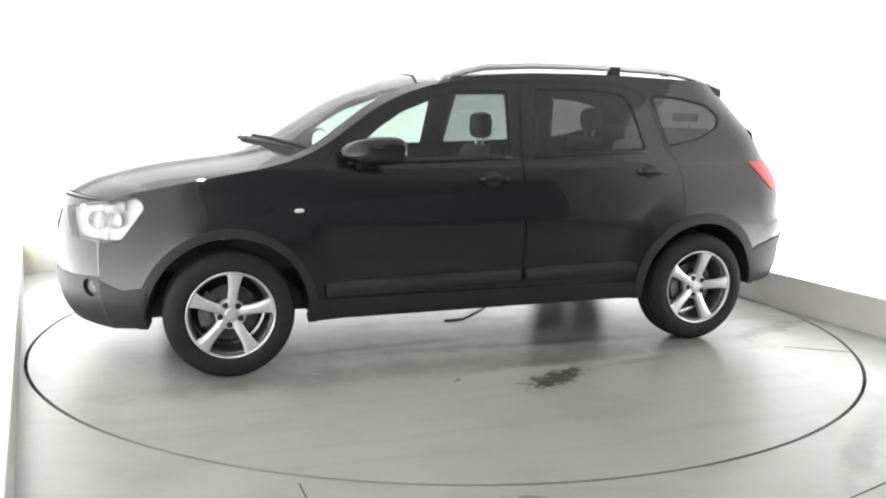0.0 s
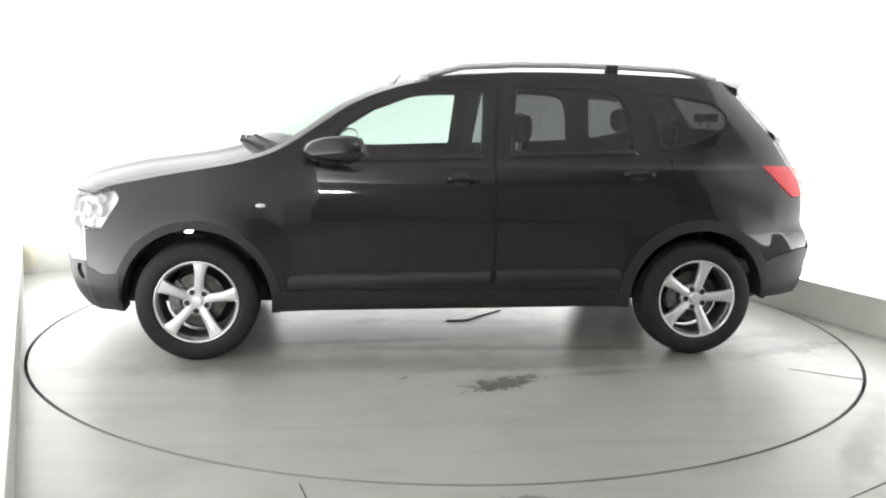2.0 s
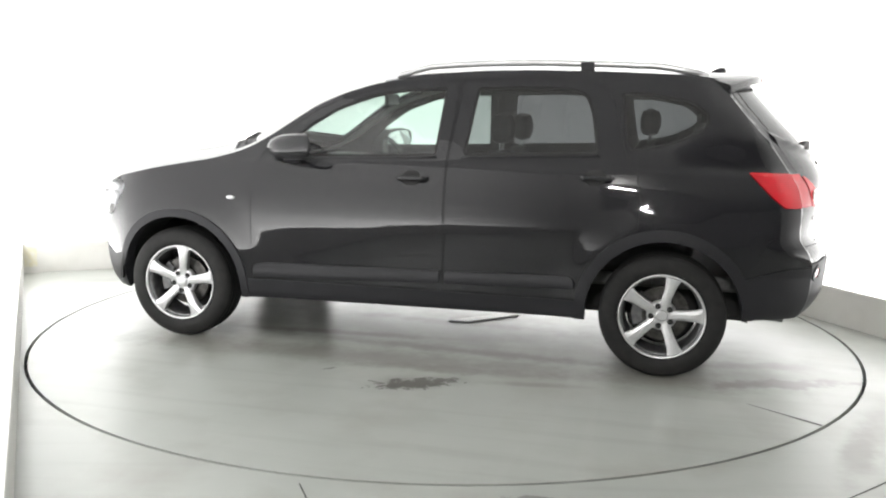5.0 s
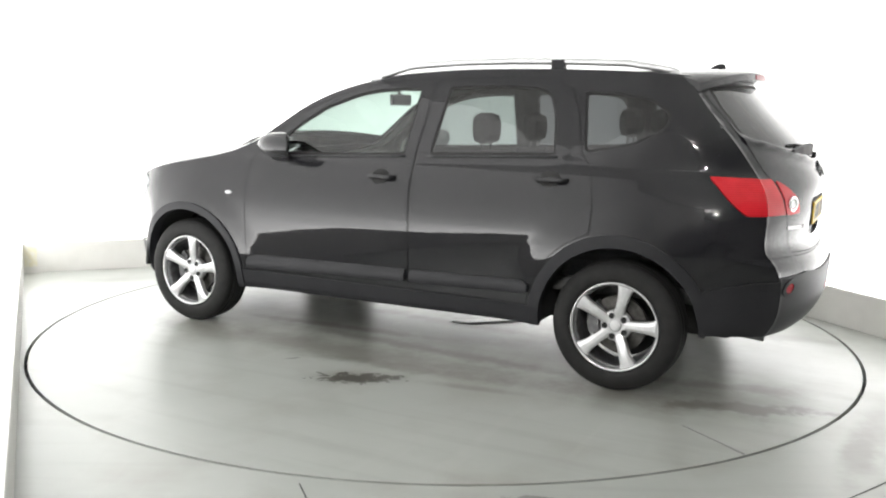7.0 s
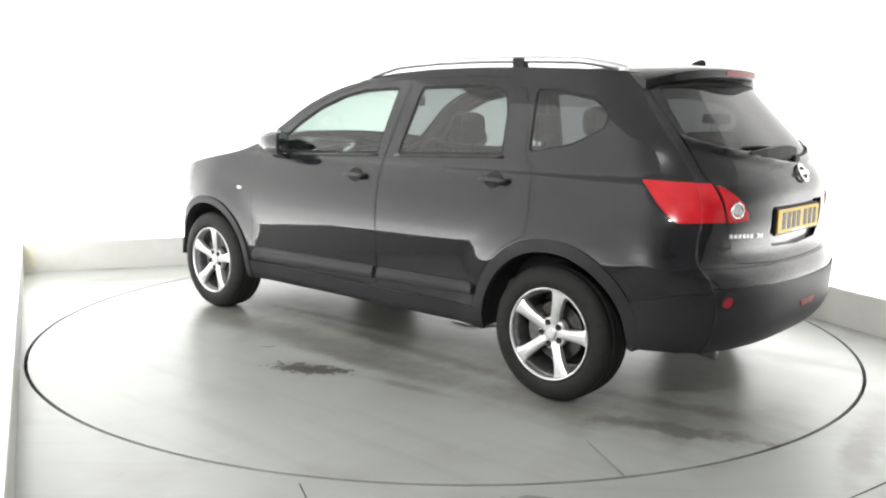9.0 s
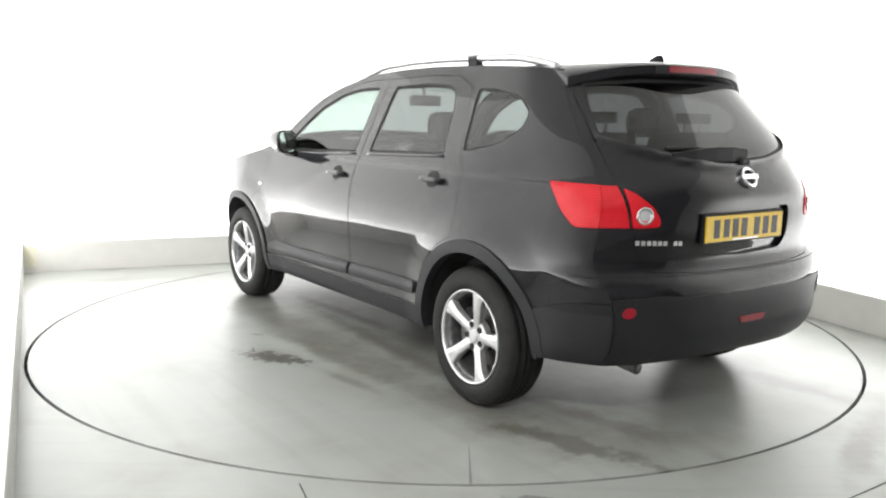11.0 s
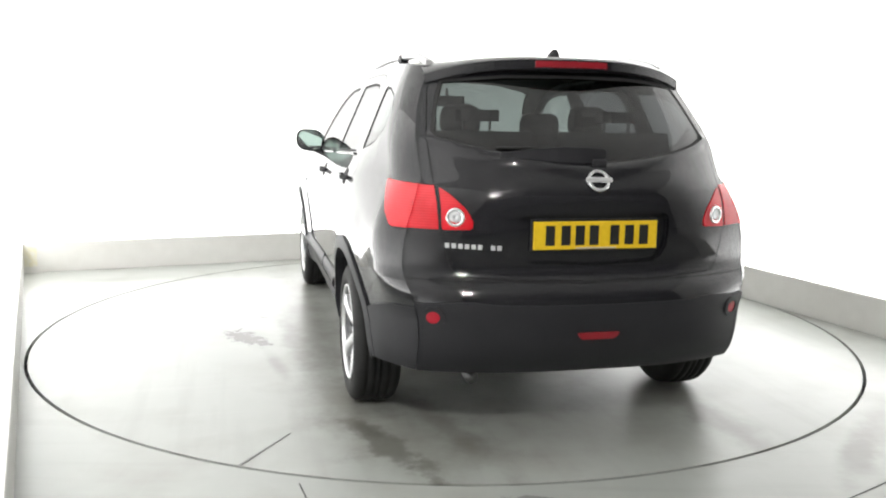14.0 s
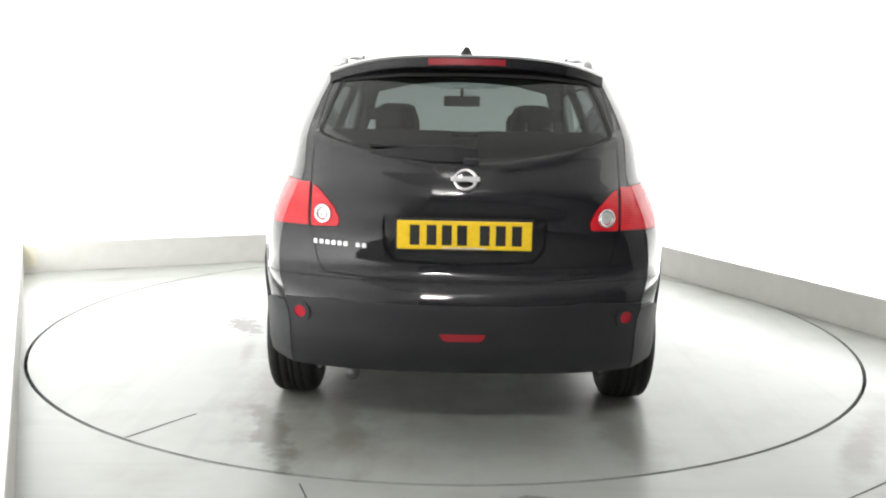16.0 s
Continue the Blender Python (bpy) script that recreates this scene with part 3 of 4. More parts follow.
MOULD_R = rounded([(-0.228, 0.425), (-0.228, 0.494), (-0.90, 0.508), (-0.93, 0.49), (-0.93, 0.445)], 0.012, 2)
CLAD_F = [(1.70, 0.20), (1.755, 0.46), (1.80, 0.475), (1.90, 0.455), (2.10, 0.53), (2.10, 0.20)]
CLAD_R = [(-1.70, 0.20), (-1.755, 0.525), (-1.85, 0.560), (-2.0, 0.595), (-2.25, 0.605), (-2.25, 0.20)]
LAMP_TAIL = rounded([(-1.765, 1.078), (-1.885, 0.955), (-1.955, 0.898), (-2.2, 0.902), (-2.2, 1.065)], 0.018, 3)
LAMP_HEAD = rounded([(1.772, 0.872), (1.818, 0.925), (2.1, 0.925), (2.2, 0.69), (1.90, 0.694)], 0.03, 3)
SILL_PANEL = [(0.99, 0.2), (0.99, 0.378), (-0.99, 0.378), (-0.99, 0.2)]
BUMP_R = [(-1.772, 0.2), (-1.772, 0.575), (-1.86, 0.66), (-1.97, 0.705), (-2.3, 0.712), (-2.3, 0.2)]

side_regions = [("gone", disc(WHEEL_X, WHEEL_Z, ARCH, 64)), ("gone", disc(-WHEEL_X, WHEEL_Z, ARCH, 64)),
                ("arch_front", disc(WHEEL_X, WHEEL_Z + 0.002, 0.440, 72)), ("arch_rear", disc(-WHEEL_X, WHEEL_Z + 0.004, 0.452, 72)),
                ("glass_front", inset(WIN_F, 0.012)), ("frame_front", WIN_F), ("glass_rear", inset(WIN_R, 0.012)), ("frame_rear", WIN_R),
                ("glass_quarter", inset(WIN_Q, 0.010)), ("frame_quarter", WIN_Q),
                ("mould_front", MOULD_F), ("mould_rear", MOULD_R),
                ("door_front", inset(DOOR_F, 0.0035)), ("seam_1", DOOR_F), ("door_rear", inset(DOOR_R, 0.0035)), ("seam_2", DOOR_R),
                ("tail", inset(LAMP_TAIL, 0.003)), ("seam_3", LAMP_TAIL), ("head", inset(LAMP_HEAD, 0.003)), ("seam_4", LAMP_HEAD),
                ("clad_front", CLAD_F), ("clad_rear", CLAD_R), ("bumper_rear", inset(BUMP_R, 0.0025)), ("seam_5", BUMP_R), ("sill", SILL_PANEL)]
SV, ST = split(SIDE_EDGE, side_regions, 0.021)


def hump(z0, z1, depth):
    """A rounded strip between two heights."""
    return lambda u, w: depth * np.clip(1 - np.abs((w - (z0 + z1) / 2) / ((z1 - z0) / 2)) ** 3, 0, 1)


def body_side(s):
    put = lambda name, key, mat, parent=car, **more: sheet(name, SV, ST[key], lift_side, OUT_SIDE, mat, parent, side=s, **more)
    put("side_panel", "rest", PAINT, thick=0.02)
    for key in [k for k in ST if k.startswith("seam")]:
        put("panel_gap", key, SEAL, off=-0.010, thick=0)
    put("sill_cladding", "sill", CLAD, off=0.004, thick=0.03)
    put("arch_trim", "arch_front", CLAD, off=0.010, thick=0.06)
    put("arch_trim", "arch_rear", CLAD, off=0.010, thick=0.05)
    put("front_bumper_side", "clad_front", CLAD, off=0.003, thick=0.03)
    bumper = put("rear_bumper_side", "clad_rear", CLAD, off=0.008, thick=0.03)
    put("rear_bumper_wing", "bumper_rear", PAINT, thick=0.012)
    for where in ("front", "rear"):
        door = put(where + "_door", "door_" + where, PAINT, thick=0.02)
        put("window_seal", "frame_" + where, SEAL, door, off=-0.003, thick=0.012)
        put("window_glass", "glass_" + where, GLASS if where == "front" else PRIVACY, door, off=-0.005, thick=0.004, label="green-tinted glass" if where == "front" else "dark privacy glass")
        put("door_moulding", "mould_" + where, CLAD, door, off=0.006, thick=0.02, relief=(lambda u, w: 0.016 * np.clip(1 - np.abs((w - (0.440 - 0.026 * u)) / 0.045) ** 2.2, 0, 1)), label="black plastic rubbing strip")
        ends = ((0.775, 1.083), (0.30, 1.089), (-0.155, 1.108)) if where == "front" else ((-0.292, 1.112), (-0.66, 1.125), (-1.03, 1.139))
        line = [(x, s * (float(side_y(x, z)) + 0.002), z) for x, z in ((ends[0][0] + (ends[2][0] - ends[0][0]) * i / 16, float(np.interp(-(ends[0][0] + (ends[2][0] - ends[0][0]) * i / 16), [-e[0] for e in ends], [e[1] for e in ends]))) for i in range(17))]
        bm = bmesh.new()
        loft(bm, tube(line, 0.0075, 8))
        part("belt_strip", bm, PAINT, door, "gloss black strip under the window", smooth=True)
        door_handle(door, (0.06, 0.994) if where == "front" else (-0.93, 1.028), s)
    put("window_seal", "frame_quarter", SEAL, off=-0.003)
    put("quarter_glass", "glass_quarter", PRIVACY, off=-0.005, thick=0.004, label="dark privacy glass")
    put("tail_lamp_side", "tail", RED, off=0.004, thick=0.02, label="red plastic lens")
    lens = put("headlamp", "head", LENS, off=0.004, thick=0.006, label="clear headlamp lens")
    put("lamp_housing", "head", HOUSING, lens, off=-0.045, thick=0)
    for x, z, r in ((1.985, 0.795, 0.050), (1.905, 0.800, 0.042), (1.875, 0.865, 0.024)):
        y = float(side_y(x, z)) - 0.040
        bm = bmesh.new()
        lathe(bm, [(-0.02, 0.0005), (-0.015, r * 0.55), (0.0, r * 0.85), (0.022, r), (0.024, r * 1.06), (0.0, r * 1.0), (-0.03, r * 0.5), (-0.03, 0.0005)], 32)
        bowl = part("lamp_bowl", bm, ALLOY, lens, "bright reflector bowl", smooth=True)
        bowl.matrix_local = pose(x, s * y, z, 0, 0, -38 if s > 0 else -142)


# sign that turns the cross product of each lift outwards
OUT_SIDE, OUT_REAR, OUT_FRONT, OUT_TOP = -1, -1, 1, 1


def door_handle(door, at, s):
    """A pull handle over a scooped cup."""
    x, z = at
    y = float(side_y(x - 0.09, z))
    bm = bmesh.new()
    n, m = 16, 8
    rows = []
    for i in range(n + 1):
        t = i / n
        px = x - 0.185 * t
        out = 0.030 * min(1, 8 * t, 8 * (1 - t)) + 0.004
        ry, rz = 0.008, 0.011 + 0.004 * math.sin(math.pi * t)
        cy = float(side_y(px, z)) + out
        rows.append([bm.verts.new((px, s * (cy + ry * math.cos(a)), z + rz * math.sin(a))) for a in [2 * math.pi * j / m for j in range(m)]])
    for i in range(n):
        for j in range(m):
            bm.faces.new((rows[i][j], rows[i + 1][j], rows[i + 1][(j + 1) % m], rows[i][(j + 1) % m]))
    bm.faces.new(rows[0])
    bm.faces.new(rows[-1][::-1])
    bmesh.ops.recalc_face_normals(bm, faces=bm.faces)
    part("handle", bm, PAINT, door, smooth=True)
    bm = bmesh.new()
    ring = []
    k = 24
    for rr, d in ((1.0, 0.002), (0.85, 0.0035), (0.0, 0.003)):
        ring.append([bm.verts.new((x - 0.085 + 0.056 * rr * math.cos(a), s * (float(side_y(x - 0.085 + 0.056 * rr * math.cos(a), z + 0.041 * rr * math.sin(a))) + d), z + 0.041 * rr * math.sin(a)))
                     for a in [2 * math.pi * j / k for j in range(k if rr else 1)]])
    for j in range(k):
        q = (j + 1) % k
        bm.faces.new((ring[0][j], ring[0][q], ring[1][q], ring[1][j]))
        bm.faces.new((ring[1][j], ring[1][q], ring[2][0]))
    bmesh.ops.recalc_face_normals(bm, faces=bm.faces)
    part("handle_cup", bm, SEAL, door, smooth=True)


for s in (1, -1):
    body_side(s)

# rear
RZ0, RZ1 = 0.333, 1.545
REAR_EDGE = [(float(side_y(rear_corner(z), z)), float(z)) for z in np.linspace(RZ0, RZ1, 45)]
REAR_EDGE += [(-y, z) for y, z in REAR_EDGE[::-1]]


def both(half):
    """A polygon from its half with y > 0, top to bottom, mirrored."""
    return half + [(-y, z) for y, z in half[::-1] if y > 1e-6]


RGLASS = rounded(both([(0.0, 1.515), (0.28, 1.510), (0.530, 1.490), (0.570, 1.40), (0.606, 1.275), (0.588, 1.250), (0.50, 1.222), (0.389, 1.198), (0.2, 1.170), (0.0, 1.160)]), 0.01, 2)
TAILGATE = rounded(both([(0.0, 1.54), (0.548, 1.53), (0.588, 1.44), (0.625, 1.25), (0.622, 1.10), (0.612, 1.0), (0.607, 0.90), (0.578, 0.76), (0.545, 0.720), (0.30, 0.707), (0.0, 0.703)]), 0.012, 2)
LAMP_IN = rounded([(0.606, 1.064), (0.568, 1.040), (0.512, 0.985), (0.486, 0.935), (0.492, 0.904), (0.606, 0.900)], 0.012, 3)
LAMP_OUT = [(0.618, 1.068), (0.9, 1.068), (0.9, 0.902), (0.614, 0.902)]
RECESS = rounded(both([(0.0, 0.972), (0.300, 0.968), (0.318, 0.94), (0.315, 0.83), (0.275, 0.775), (0.0, 0.762)]), 0.02, 3)
CLAD_B = both([(0.0, 0.618), (0.40, 0.622), (0.50, 0.632), (0.585, 0.625), (0.9, 0.605), (0.9, 0.2), (0.0, 0.2)])
BUMPER = both([(0.0, 0.698), (0.9, 0.712), (0.9, 0.2), (0.0, 0.2)])
FOG = rounded([(0.092, 0.510), (-0.092, 0.510), (-0.072, 0.482), (0.072, 0.482)], 0.012, 2)
mirror = lambda poly: [(-y, z) for y, z in poly]
rear_regions = [("glass", inset(RGLASS, 0.012)), ("frame", RGLASS),
                ("lamp_l", inset(LAMP_IN, 0.002)), ("lamp_r", inset(mirror(LAMP_IN), 0.002)), ("seam_6", LAMP_IN), ("seam_7", mirror(LAMP_IN)),
                ("out_l", inset(LAMP_OUT, 0.002)), ("out_r", inset(mirror(LAMP_OUT), 0.002)),
                ("recess", RECESS), ("gate", inset(TAILGATE, 0.0035)), ("seam_8", TAILGATE),
                ("refl_l", disc(0.640, 0.566, 0.025, 24)), ("refl_r", disc(-0.640, 0.566, 0.025, 24)), ("ring_l", disc(0.640, 0.566, 0.043, 28)), ("ring_r", disc(-0.640, 0.566, 0.043, 28)),
                ("fog", FOG), ("clad", CLAD_B), ("bumper", inset(BUMPER, 0.0025)), ("seam_9", BUMPER)]
RV, RT = split(REAR_EDGE, rear_regions, 0.022)
rput = lambda name, key, mat, parent=car, **more: sheet(name, RV, RT[key], lift_rear, OUT_REAR, mat, parent, **more)


def gate_relief(y, z):
    """A raised lip that follows the foot of the rear window, and a soft fold above the plate."""
    ledge = 1.134 + 0.112 * np.clip(np.abs(y) / 0.6, 0, 1) ** 1.6
    fold = 1.035 - 0.02 * np.abs(y)
    return 0.013 * np.exp(-((z - ledge) / 0.022) ** 2) + 0.006 * np.exp(-((z - fold) / 0.03) ** 2) * np.clip(1 - np.abs(y) / 0.5, 0, 1)


tailgate = rput("tailgate", "gate", PAINT, thick=0.02, relief=gate_relief)
rput("rear_pillar", "rest", PAINT, thick=0.02)
for key in [k for k in RT if k.startswith("seam")]:
    rput("panel_gap", key, SEAL, off=-0.010, thick=0)
rput("window_seal", "frame", SEAL, tailgate, off=-0.001)
rput("rear_window", "glass", REARGLASS, tailgate, off=-0.003, thick=0.004, label="smoked rear glass")
rput("plate_recess", "recess", PAINT, tailgate, off=-0.022, thick=0)
rear_bumper = rput("rear_bumper", "bumper", PAINT, thick=0.02)
rput("bumper_cladding", "clad", CLAD, rear_bumper, off=0.008, thick=0.03, label="black grained plastic lower bumper")
for k in "lr":
    rput("tail_lamp_inner", "lamp_" + k, RED, tailgate, off=0.004, thick=0.015, label="red plastic lens")
    rput("tail_lamp_outer", "out_" + k, RED, off=0.004, thick=0.02, label="red plastic lens")
    rput("reflector", "refl_" + k, REFLECT, rear_bumper, off=0.010, thick=0.01, label="round red reflector")
    rput("reflector_ring", "ring_" + k, CLAD, rear_bumper, off=0.013, thick=0.02)
rput("rear_fog_lamp", "fog", DARK_RED, rear_bumper, off=0.012, thick=0.01, label="red fog lamp lens")

# front
FRONT_EDGE = [(float(side_y(front_corner(z), z)), float(z)) for z in np.linspace(0.24, NOSE_Z, 24)]
FRONT_EDGE += [(-y, z) for y, z in FRONT_EDGE[::-1]]
GRILLE = rounded(both([(0.0, 0.83), (0.30, 0.83), (0.24, 0.70), (0.0, 0.69)]), 0.02, 2)
LAMP_F = [(0.36, 0.84), (0.9, 0.925), (0.9, 0.69), (0.48, 0.70)]
CLAD_N = both([(0.0, 0.52), (0.45, 0.50), (0.9, 0.53), (0.9, 0.2), (0.0, 0.2)])
FV, FT = split(FRONT_EDGE, [("lens_l", disc(0.60, 0.45, 0.030, 24)), ("lens_r", disc(-0.60, 0.45, 0.030, 24)), ("grille", GRILLE), ("lamp_l", LAMP_F), ("lamp_r", mirror(LAMP_F)), ("fog_l", disc(0.60, 0.45, 0.045, 24)), ("fog_r", disc(-0.60, 0.45, 0.045, 24)), ("clad", CLAD_N)], 0.03)
fput = lambda name, key, mat, parent=car, **more: sheet(name, FV, FT[key], lift_front, OUT_FRONT, mat, parent, **more)
front_bumper = fput("front_bumper", "rest", PAINT, thick=0.02)
fput("bumper_cladding", "clad", CLAD, front_bumper, off=0.003, thick=0.03)
fput("grille", "grille", CHROME, front_bumper, off=0.006, thick=0.02)
for k in "lr":
    lens = fput("headlamp_front", "lamp_" + k, LENS, off=0.004, thick=0.006, label="clear headlamp lens")
    fput("lamp_housing", "lamp_" + k, HOUSING, lens, off=-0.045, thick=0)
    fog = fput("fog_lamp", "fog_" + k, SEAL, front_bumper, off=-0.015, thick=0, label="round front fog lamp in a black ring")
    fput("fog_lens", "lens_" + k, STEEL, fog, off=-0.012, thick=0.01)

# bonnet, windscreen, roof
TOP_EDGE = [(x, -1.0) for x in np.linspace(-1.605, 1.945, 100)] + [(x, 1.0) for x in np.linspace(1.945, -1.605, 100)]
SCREEN = [(0.93, -0.93), (0.955, 0.0), (0.93, 0.93), (0.30, 0.86), (0.235, 0.5), (0.225, 0.0), (0.235, -0.5), (0.30, -0.86)]
BONNET = [(1.93, -0.93), (1.93, 0.93), (1.05, 0.93), (1.03, 0.6), (1.02, 0.0), (1.03, -0.6), (1.05, -0.93)]
COWL_P = [(1.04, -0.93), (1.04, 0.93), (0.935, 0.93), (0.935, -0.93)]
TV, TT = split([(float(x), float(v)) for x, v in TOP_EDGE], [("screen", inset(SCREEN, 0.012)), ("seal", SCREEN), ("bonnet", inset(BONNET, 0.004)), ("seam_10", BONNET), ("cowl", COWL_P)], 0.05)
tput = lambda name, key, mat, parent=car, **more: sheet(name, TV, TT[key], lift_top, OUT_TOP, mat, parent, **more)
tput("roof", "rest", PAINT, thick=0.02)
tput("bonnet", "bonnet", PAINT, thick=0.02, relief=lambda u, w: 0.010 * np.exp(-((np.abs(w) - (0.62 - 0.14 * (u - 1.0))) / 0.07) ** 2))
tput("windscreen", "screen", GLASS, off=-0.003, thick=0.004, label="green-tinted laminated glass")
tput("window_seal", "seal", SEAL, off=-0.002)
for key in [k for k in TT if k.startswith("seam")]:
    tput("panel_gap", key, SEAL, off=-0.012, thick=0)
tput("scuttle_panel", "cowl", CLAD, off=-0.01, thick=0.01)


# ---- car: wheels ----
TYRE = [(-0.098, 0.221), (-0.108, 0.245), (-0.109, 0.268), (-0.104, 0.292), (-0.094, 0.311), (-0.078, 0.3215), (-0.058, 0.3250), (-0.054, 0.3175), (-0.046, 0.3175), (-0.042, 0.3260),
        (-0.020, 0.3265), (-0.016, 0.3185), (-0.008, 0.3185), (-0.004, 0.3267), (0.004, 0.3267), (0.008, 0.3185), (0.016, 0.3185), (0.020, 0.3265),
        (0.042, 0.3260), (0.046, 0.3175), (0.054, 0.3175), (0.058, 0.3250), (0.078, 0.3215), (0.094, 0.311), (0.104, 0.292), (0.109, 0.268), (0.108, 0.245), (0.098, 0.221)]
RIM = [(0.098, 0.2225), (0.1045, 0.2215), (0.1055, 0.2165), (0.098, 0.2115), (0.088, 0.2085), (0.080, 0.2135)]
BARREL = [(0.086, 0.2080), (0.06, 0.198), (-0.05, 0.188), (-0.09, 0.20), (-0.10, 0.2215), (-0.085, 0.2145), (-0.05, 0.20), (0.05, 0.2055)]


def wheel_meshes():
    out = {}
    bm = bmesh.new()
    lathe(bm, TYRE, 96)
    out["tyre"] = (bm, RUBBER, True)
    bm = bmesh.new()
    lathe(bm, RIM, 72)
    out["rim"] = (bm, ALLOY, True)
    bm = bmesh.new()
    lathe(bm, BARREL, 64)
    out["rim_barrel"] = (bm, ALLOY_DARK, True)
    bm = bmesh.new()
    rows = []
    for r, wide, face, deep in ((0.045, 0.027, 0.070, 0.030), (0.075, 0.0240, 0.078, 0.034), (0.115, 0.0245, 0.087, 0.036), (0.155, 0.028, 0.093, 0.036), (0.185, 0.033, 0.096, 0.036), (0.209, 0.043, 0.097, 0.040)):
        e = 0.006
        rows.append([(-wide, face - deep, r), (-wide, face - e, r), (-wide + e, face - 0.001, r), (-wide * 0.35, face + 0.003, r), (wide * 0.35, face + 0.003, r), (wide - e, face - 0.001, r), (wide, face - e, r), (wide, face - deep, r)])
    loft(bm, rows)
    out["spoke"] = (bm, ALLOY, False)
    bm = bmesh.new()
    lathe(bm, [(0.03, 0.001), (0.03, 0.078), (0.062, 0.078), (0.069, 0.072), (0.071, 0.060), (0.071, 0.034), (0.066, 0.030), (0.066, 0.001)], 48)
    out["hub"] = (bm, ALLOY, False)
    bm = bmesh.new()
    lathe(bm, [(0.06, 0.001), (0.06, 0.029), (0.074, 0.029), (0.078, 0.024), (0.079, 0.001)], 32)
    out["centre_cap"] = (bm, RAIL, False)
    bm = bmesh.new()
    lathe(bm, [(0.06, 0.0005), (0.06, 0.0150), (0.0755, 0.0150), (0.0755, 0.0112), (0.0735, 0.0005)], 18)
    out["wheel_nut"] = (bm, SEAL, False)
    bm = bmesh.new()
    lathe(bm, [(-0.005, 0.06), (-0.005, 0.142), (0.017, 0.142), (0.017, 0.078), (0.045, 0.072), (0.045, 0.04)], 48)
    out["brake_disc"] = (bm, STEEL, False)
    bm = bmesh.new()
    rows = []
    for a in np.linspace(radians(-35), radians(35), 8):
        rows.append([(r * math.sin(a), y, r * math.cos(a)) for y, r in ((-0.02, 0.10), (0.034, 0.10), (0.034, 0.155), (-0.02, 0.155))])
    loft(bm, rows)
    out["brake_caliper"] = (bm, ALLOY_DARK, False)
    bm = bmesh.new()
    lathe(bm, [(-0.10, 0.02), (-0.10, 0.185), (-0.094, 0.185), (-0.094, 0.02)], 40)
    out["back_plate"] = (bm, SEAL, False)
    meshes = {}
    for key, (bm, mat, soft) in out.items():
        me = mesh_of(key, bm, mat)
        if soft:
            me.shade_smooth()
        meshes[key] = me
    return meshes


WHEEL = wheel_meshes()


def wheel(x, s, spin):
    """A five-spoke alloy wheel with its tyre; spin turns the spokes."""
    w = new("wheel")
    w.parent = car
    w.matrix_local = pose(x, s * 0.778, 0.3262, 0, 0, 0 if s > 0 else 180)
    tagged(w, "silver five-spoke alloy wheel with black tyre")

    def fix(key, turn=0.0, at=(0, 0, 0)):
        ob = new(key, WHEEL[key])
        ob.parent = w
        ob.matrix_local = Matrix.Rotation(turn, 4, "Y") @ Matrix.Translation(at)
        return ob

    for key in ("tyre", "rim", "rim_barrel", "hub", "centre_cap", "brake_disc", "back_plate"):
        fix(key)
    fix("brake_caliper", radians(80))
    for i in range(5):
        a = spin + 2 * math.pi * i / 5
        fix("spoke", a)
        fix("wheel_nut", a + math.pi / 5, (0, 0, 0.054))


for x, spin in ((WHEEL_X, radians(-7)), (-WHEEL_X, radians(-14))):
    for s in (1, -1):
        wheel(x, s, spin)

# ---- car: underside and arches ----
bm = bmesh.new()
box(bm, -1.90, 1.90, -0.56, 0.56, 0.255, 0.50, 0.04)
part("floor_pan", bm, SEAL, car)
for s in (1, -1):
    bm = bmesh.new()
    box(bm, -0.97, 0.97, min(s * 0.50, s * 0.825), max(s * 0.50, s * 0.825), 0.275, 0.40, 0.02)
    part("sill_beam", bm, SEAL, car)
    for x in (WHEEL_X, -WHEEL_X):
        bm = bmesh.new()
        rows = [[(x + r * math.cos(a), s * y, WHEEL_Z + r * math.sin(a)) for y, r in ((0.54, 0.410), (0.835, 0.410), (0.835, 0.425), (0.54, 0.425))] for a in np.linspace(radians(-1), radians(181), 28)]
        loft(bm, rows)
        part("arch_liner", bm, SEAL, car, smooth=False)
bm = bmesh.new()
loft(bm, tube([(-1.55, 0.42, 0.30), (-1.8, 0.44, 0.29), (-2.03, 0.45, 0.275)], 0.028, 14))
part("exhaust_pipe", bm, ALLOY_DARK, car, smooth=True)

